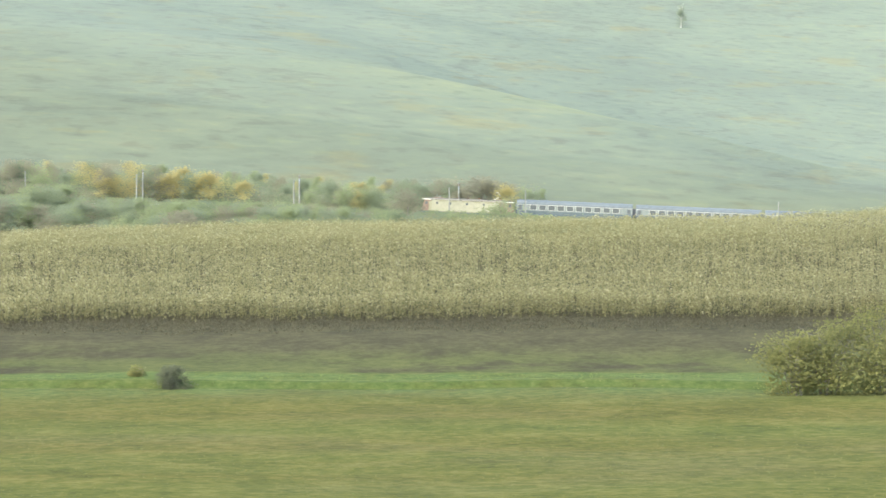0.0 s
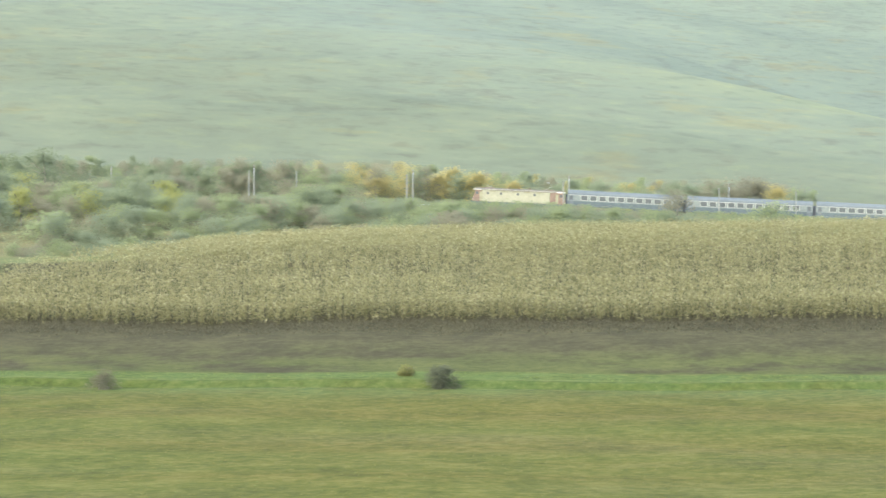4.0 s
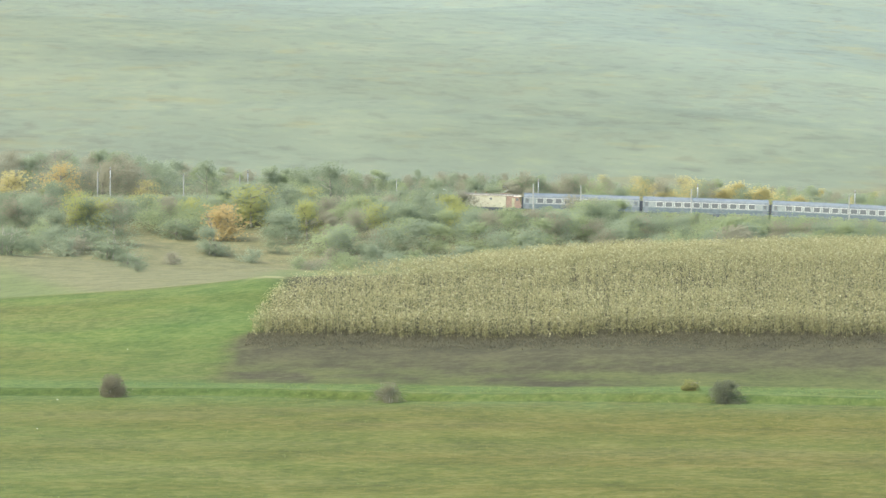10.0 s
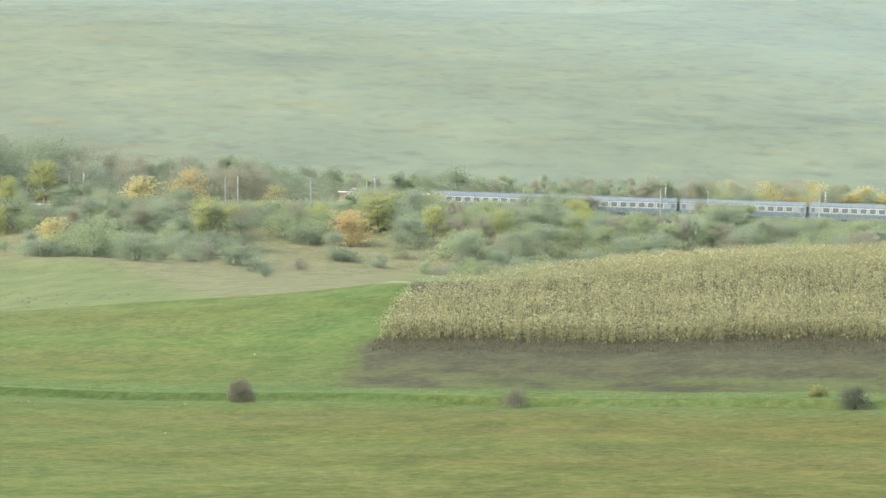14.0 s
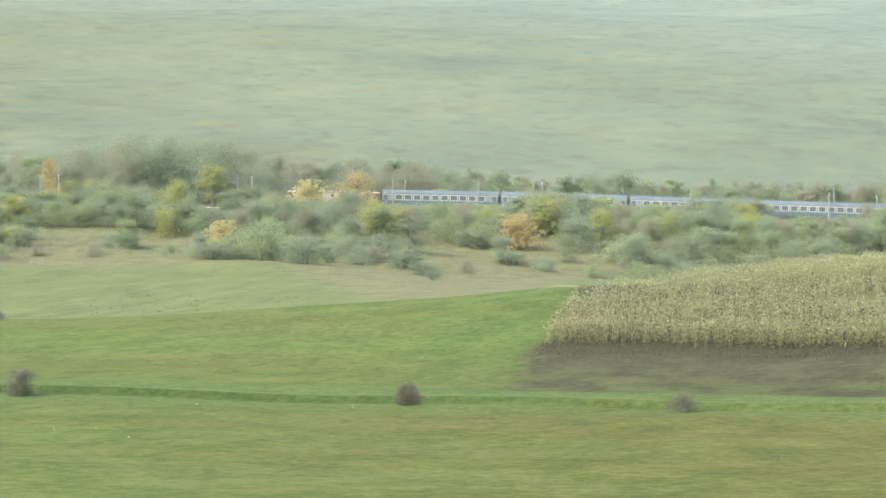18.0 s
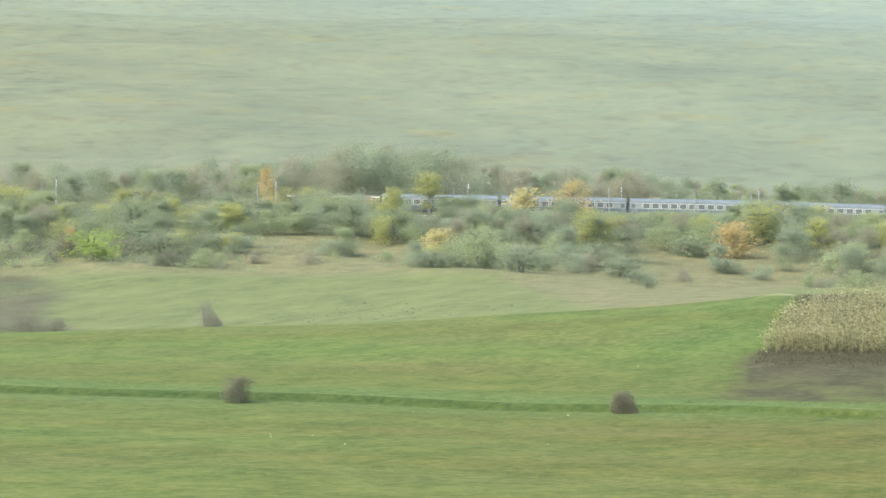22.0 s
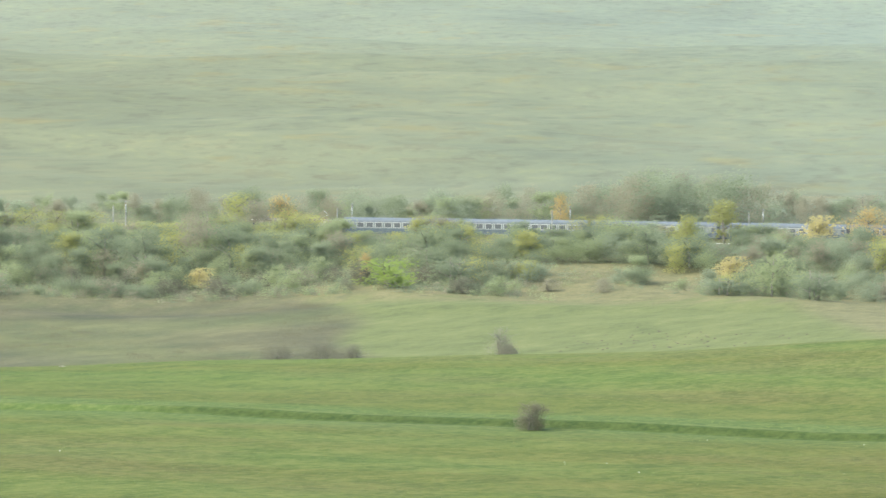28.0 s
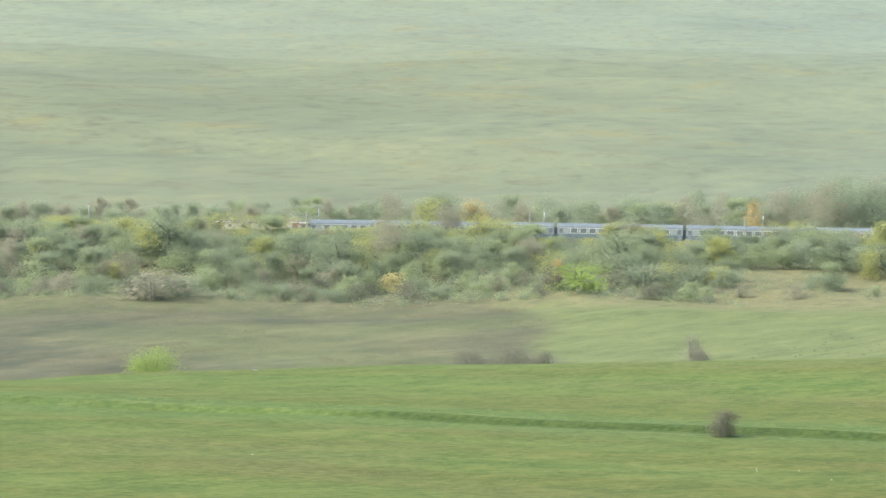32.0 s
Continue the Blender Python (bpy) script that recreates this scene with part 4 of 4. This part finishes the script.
def build_pole(tall, label):
    """A concrete catenary mast with its bracket; the track lies at its +y side."""
    thing = tagged(new("catenary_pole"), label, "catenary pole", "masts along the railway")
    bm = tube((0, 0, -0.8), (0, 0, tall), 0.17, 0.11, 10)
    part("mast", bm, M_CONCRETE, thing)
    part("footing", box(0.8, 0.8, 0.7, 0, 0, -0.45, 0.05), M_CONCRETE, thing)
    arm = part("bracket", tube((0, 0.1, tall - 0.3), (0, 2.9, 6.05), 0.045, 0.04, 6, tube((0, 0.1, 5.3), (0, 2.6, 6.05), 0.04, 0.04, 6)), M_ZINC, thing)
    part("insulator", tube((0, 0.2, tall - 0.32), (0, 0.75, tall - 0.32 + (6.05 - tall + 0.3) * 0.2), 0.09, 0.09, 8), M_GLASSY, arm)
    part("registration_arm", tube((0, 0.6, 5.35), (0, 3.2, 5.35), 0.025, 0.025, 6), M_ZINC, arm)
    part("cap", tube((0, 0, tall), (0, 0, tall + 0.1), 0.155, 0.09, 10), M_CONCRETE, thing)
    return thing


POLES_NEAR = [592, 146, 11, -264, -541, -736, -820, -1062, -1339, -1438, -1589, -1863, -2210, -2590, -2985, -3384]
POLES_FAR = [28, -254, -530, -811, -1325, -1567, -1838, -2178, -2564, -2963, -3368]
for far, bearings in ((0, POLES_NEAR), (1, POLES_FAR)):
    pole = build_pole(*((7.5, "tall pale concrete catenary mast behind the railway") if far else (6.5, "pale concrete catenary mast in front of the railway")))
    for k, a in enumerate(bearings):
        r = 750.2 if far else 737.9
        z = float(rail_z(np.array([a]))[0]) - 0.45
        m = pose(r * math.sin(a / PX), r * math.cos(a / PX), z, 0, 0, -math.degrees(a / PX) + 180 * far)
        if k == 0:
            pole.matrix_basis = m
        else:
            copy_thing(pole, m)

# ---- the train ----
# Train paints are dulled and panes lifted in colour to stand in for haze.
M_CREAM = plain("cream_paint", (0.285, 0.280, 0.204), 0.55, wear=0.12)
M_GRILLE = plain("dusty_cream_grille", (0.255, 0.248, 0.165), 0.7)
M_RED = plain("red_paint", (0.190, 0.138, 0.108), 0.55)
M_GUTTER = plain("cream_roof_edge", (0.44, 0.43, 0.34), 0.6)
M_ROOFWHITE = plain("pale_roof_edge", (0.62, 0.61, 0.54), 0.6)
M_ROOFDARK = plain("sooty_roof_and_shade", (0.130, 0.122, 0.108), 0.8)
M_UNDER = plain("underframe_grey", (0.10, 0.11, 0.13), 0.8)
M_TYRE = plain("wheel_steel", (0.16, 0.15, 0.14), 0.6, 0.5)
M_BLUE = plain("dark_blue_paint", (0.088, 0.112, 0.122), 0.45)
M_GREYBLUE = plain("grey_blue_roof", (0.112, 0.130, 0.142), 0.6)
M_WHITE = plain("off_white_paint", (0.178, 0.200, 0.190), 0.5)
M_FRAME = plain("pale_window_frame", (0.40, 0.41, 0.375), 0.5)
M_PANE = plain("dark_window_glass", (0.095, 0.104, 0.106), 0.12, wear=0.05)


def section(length, points, bevel_end=0.0):
    """A body of constant cross-section (y, z points, closed) along x, ends drawn in a little."""
    bm = bmesh.new()
    rings = []
    for x, k in ((-length / 2, 1 - bevel_end), (-length / 2 + 0.25, 1), (length / 2 - 0.25, 1), (length / 2, 1 - bevel_end)):
        rings.append([bm.verts.new((x, y * k, z)) for y, z in points])
    n = len(points)
    for a, b in zip(rings, rings[1:]):
        for i in range(n):
            bm.faces.new((a[i], a[(i + 1) % n], b[(i + 1) % n], b[i]))
    bm.faces.new(rings[0])
    bm.faces.new(rings[-1][::-1])
    bmesh.ops.recalc_face_normals(bm, faces=bm.faces[:])
    return bm


def bogie(parent, x, wheels=(-1.25, 1.25), radius=0.46):
    frame_bm = box(3.4, 0.12, 0.28, x, -1.05, 0.62, 0.03)
    box(3.4, 0.12, 0.28, x, 1.05, 0.62, 0.03, frame_bm)
    box(0.5, 2.1, 0.25, x, 0, 0.62, 0.03, frame_bm)
    b = part("bogie", frame_bm, M_UNDER, parent)
    for w in wheels:
        for s in (-1, 1):
            part("wheel", tube((x + w, s * 0.70, radius), (x + w, s * 0.83, radius), radius, radius, 20), M_TYRE, b)


def arch(half, z0, z1, n=9):
    return [(half * math.cos(t), z0 + (z1 - z0) * math.sin(t)) for t in [math.pi * i / (n - 1) for i in range(n)]]


def build_locomotive():
    """Six-axle electric locomotive, 19.2 m over its body; x runs along the track."""
    t = tagged(new("electric_locomotive"), "cream electric locomotive with dull red cabs hauling a train", "locomotive")
    L = 18.9
    part("body", section(13.75, [(-1.46, 1.15), (-1.48, 2.0), (-1.44, 3.45), (1.44, 3.45), (1.48, 2.0), (1.46, 1.15)]), M_CREAM, t, at=pose(-0.6, 0, 0))
    part("underframe", box(L, 2.7, 0.34, 0, 0, 0.98, 0.05), M_UNDER, t, "dark grey underframe")
    part("roof", section(L - 1.2, [(-1.36, 3.46), (-1.15, 3.74), (-0.7, 3.92), (0.7, 3.92), (1.15, 3.74), (1.36, 3.46)], 0.1), M_ROOFDARK, t, "sooty roof")
    for s in (-1, 1):
        for x, w in ((-4.6, 6.2), (-0.2, 2.2), (4.3, 6.6)):
            part("gutter", box(w, 0.10, 0.07, x, s * 1.46, 3.62, 0.02), M_GUTTER, t, "cream strip along the roof edge")
        part("cab_roof", box(1.75, 2.95, 0.17, s * 8.6, 0, 3.56, 0.05), M_ROOFWHITE, t, "bright white edge of the cab roof")
        # Dark strip added as the shade that falls below the roof edge.
        part("roof_shadow_gap", box(12.6, 0.05, 0.13, -0.55, s * 1.455, 3.52, 0.01), M_ROOFDARK, t, "dark strip standing in for shade under the roof edge")
        cab = bmesh.new()
        inner = -1.75 if s > 0 else -0.55
        prof = [(inner, 1.15), (1.25, 1.15), (1.35, 1.75), (1.05, 2.55), (0.8, 3.45), (inner, 3.45)]
        x0 = s * (L / 2 - 1.3)
        left = [cab.verts.new((x0 + s * x, -1.44, z)) for x, z in prof]
        rite = [cab.verts.new((x0 + s * x, 1.44, z)) for x, z in prof]
        for i in range(len(prof)):
            k = (i + 1) % len(prof)
            cab.faces.new((left[i], left[k], rite[k], rite[i]))
        cab.faces.new(left)
        cab.faces.new(rite[::-1])
        bmesh.ops.recalc_face_normals(cab, faces=cab.faces[:])
        c = part("cab", cab, M_RED, t, "dull red driver's cab")
        for y in (-1.45, 1.45):
            part("side_window", box(0.5, 0.04, 0.55, x0 + s * 0.45, y, 2.85, 0.015), M_PANE, c)
            part("cab_door", box(0.6, 0.03, 1.9, x0 - s * 0.35, y * 1.012, 2.2, 0.01), M_GRILLE, c)
        part("windscreen", box(0.05, 2.3, 0.62, x0 + s * 0.95, 0, 2.98, 0.015), M_PANE, c)
        for y in (-0.95, 0.95):
            part("headlight", tube((x0 + s * 1.25, y, 1.6), (x0 + s * 1.4, y, 1.6), 0.14, 0.14, 14), M_ROOFWHITE, c)
            part("buffer", tube((x0 + s * 1.2, y * 0.93, 1.05), (x0 + s * 1.75, y * 0.93, 1.05), 0.11, 0.22, 14), M_UNDER, t)
    for x in (-6.4, -3.7, -0.25, 3.2):
        for y in (-1.47, 1.47):
            part("porthole", tube((x, y * 0.99, 2.85), (x, y * 1.015, 2.85), 0.26, 0.26, 16), M_PANE, t, "round dark porthole")
    for k in range(5):
        for y in (-1.475, 1.475):
            part("vent_grille", box(1.5, 0.03, 0.26, -5.4 + 2.4 * k, y, 3.28, 0.01), M_GRILLE, t)
    for s, raised in ((-1, 0), (1, 1)):
        x = s * 6.2
        h = 1.35 if raised else 0.3
        bm = tube((x - 0.9, -0.5, 4.0), (x + 0.5, -0.4, 4.05 + h / 2), 0.022, 0.02, 6)
        tube((x - 0.9, 0.5, 4.0), (x + 0.5, 0.4, 4.05 + h / 2), 0.022, 0.02, 6, bm)
        tube((x + 0.5, -0.4, 4.05 + h / 2), (x - 0.3, -0.3, 4.1 + h), 0.02, 0.018, 6, bm)
        tube((x + 0.5, 0.4, 4.05 + h / 2), (x - 0.3, 0.3, 4.1 + h), 0.02, 0.018, 6, bm)
        p = part("pantograph", bm, M_ZINC, t, "raised pantograph" if raised else "lowered pantograph")
        part("contact_strip", box(0.35, 1.7, 0.06, x - 0.3, 0, 4.14 + h, 0.01), M_ZINC, p)
        part("pantograph_base", box(2.0, 1.3, 0.12, x, 0, 3.98, 0.02), M_RED, p)
    for x in (-2.2, 0.0, 2.2):
        part("roof_insulator", tube((x, 0, 3.9), (x, 0, 4.25), 0.12, 0.08, 10), M_GLASSY, t)
    for x in (-5.2, 5.2):
        bogie(t, x, (-1.9, 0, 1.9), 0.62)
    return t


def build_coach(length, windows):
    """Corridor coach with a pale window band, a grey-blue roof and a dark blue lower side."""
    t = tagged(new("passenger_coach"), "blue-grey passenger coach with a pale window band", "railway coach", "coaches of the train")
    half = 1.41
    L = length - 0.7
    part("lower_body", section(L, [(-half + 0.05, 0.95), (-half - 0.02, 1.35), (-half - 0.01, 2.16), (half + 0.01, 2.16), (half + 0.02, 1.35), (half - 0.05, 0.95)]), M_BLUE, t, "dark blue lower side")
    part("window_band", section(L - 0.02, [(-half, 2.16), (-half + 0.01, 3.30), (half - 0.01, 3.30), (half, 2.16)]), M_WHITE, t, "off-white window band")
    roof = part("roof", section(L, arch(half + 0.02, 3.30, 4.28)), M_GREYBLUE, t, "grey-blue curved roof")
    for k in range(6):
        part("roof_vent", tube((-L / 2 + 2.2 + k * (L - 4.4) / 5, 0, 4.22), (-L / 2 + 2.2 + k * (L - 4.4) / 5, 0, 4.38), 0.25, 0.16, 12), M_GREYBLUE, roof)
    for s in (-1, 1):
        y = s * (half + 0.006)
        part("stripe", box(L - 0.1, 0.02, 0.09, 0, s * (half + 0.014), 2.11, 0.005), M_WHITE, t)
        part("sill_stripe", box(L - 0.1, 0.02, 0.07, 0, s * (half + 0.012), 1.18, 0.005), M_WHITE, t)
        part("rain_gutter", box(L - 0.1, 0.05, 0.06, 0, s * (half + 0.02), 3.30, 0.01), M_FRAME, t)
        pitch = (L - 5.0) / windows
        for k in range(windows):
            x = -L / 2 + 2.5 + pitch * (k + 0.5)
            w = part("window", box(pitch * 0.70, 0.03, 0.94, x, y, 2.76, 0.012), M_PANE, t)
            for dz in (-0.495, 0.495):
                part("window_frame", box(pitch * 0.76, 0.05, 0.06, x, y, 2.76 + dz, 0.008), M_FRAME, w)
            for e in (-1, 1):
                part("window_frame", box(pitch * 0.05, 0.05, 0.94, x + e * pitch * 0.37, y, 2.76, 0.008), M_FRAME, w)
        for e in (-1, 1):
            d = part("door", box(0.85, 0.03, 2.1, e * (L / 2 - 0.75), y, 2.12, 0.012), M_GREYBLUE, t)
            part("door_window", box(0.45, 0.04, 0.75, e * (L / 2 - 0.75), y, 2.77, 0.01), M_PANE, d)
    for e in (-1, 1):
        part("gangway", box(0.40, 1.3, 2.3, e * (L / 2 + 0.15), 0, 2.2, 0.05), M_UNDER, t, "dark rubber gangway")
        for y in (-0.88, 0.88):
            part("buffer", tube((e * (L / 2), y, 1.05), (e * (L / 2 + 0.34), y, 1.05), 0.1, 0.2, 12), M_UNDER, t)
        bogie(t, e * (L / 2 - 3.4))
    part("battery_box", box(2.2, 2.4, 0.45, -2.5, 0, 0.72, 0.05), M_UNDER, t)
    part("equipment_box", box(3.0, 2.4, 0.5, 3.0, 0, 0.70, 0.05), M_UNDER, t)
    return t


loco = build_locomotive()
coach_a = build_coach(24.5, 10)
coach_b = build_coach(26.4, 11)
TRAIN = [(loco, 19.2), (coach_a, 24.5), (coach_b, 26.4)]
for k in range(4):
    TRAIN.append((copy_thing(coach_b, Matrix.Identity(4)), 26.4))

# bearing of the locomotive's nose, second by second
NOSE = [(0.0, -39), (4.0, -426), (8.0, -813), (12.0, -1199), (16.0, -1585), (20.0, -1968), (24.0, -2350), (28.0, -2747), (32.0, -3147)]


def on_track(a):
    z0, z1 = rail_z(np.array([a - 60.0, a + 60.0]))
    z = float(rail_z(np.array([a]))[0])
    run = 120 / PX * RAIL_R
    return pose(RAIL_R * math.sin(a / PX), RAIL_R * math.cos(a / PX), z, 0, math.degrees(math.atan((z0 - z1) / run)), -math.degrees(a / PX))


def motions():
    """The train runs to the left along its curve at a steady pace."""
    back = 0.0
    for vehicle, length in TRAIN:
        mid = (back + length / 2) / RAIL_R * PX
        rows = []
        for k in range(33):
            nose = float(np.interp(k, [q[0] for q in NOSE], [q[1] for q in NOSE]))
            rows.append((float(k), on_track(nose + mid)))
        walk(vehicle, rows)
        back += length


motions()
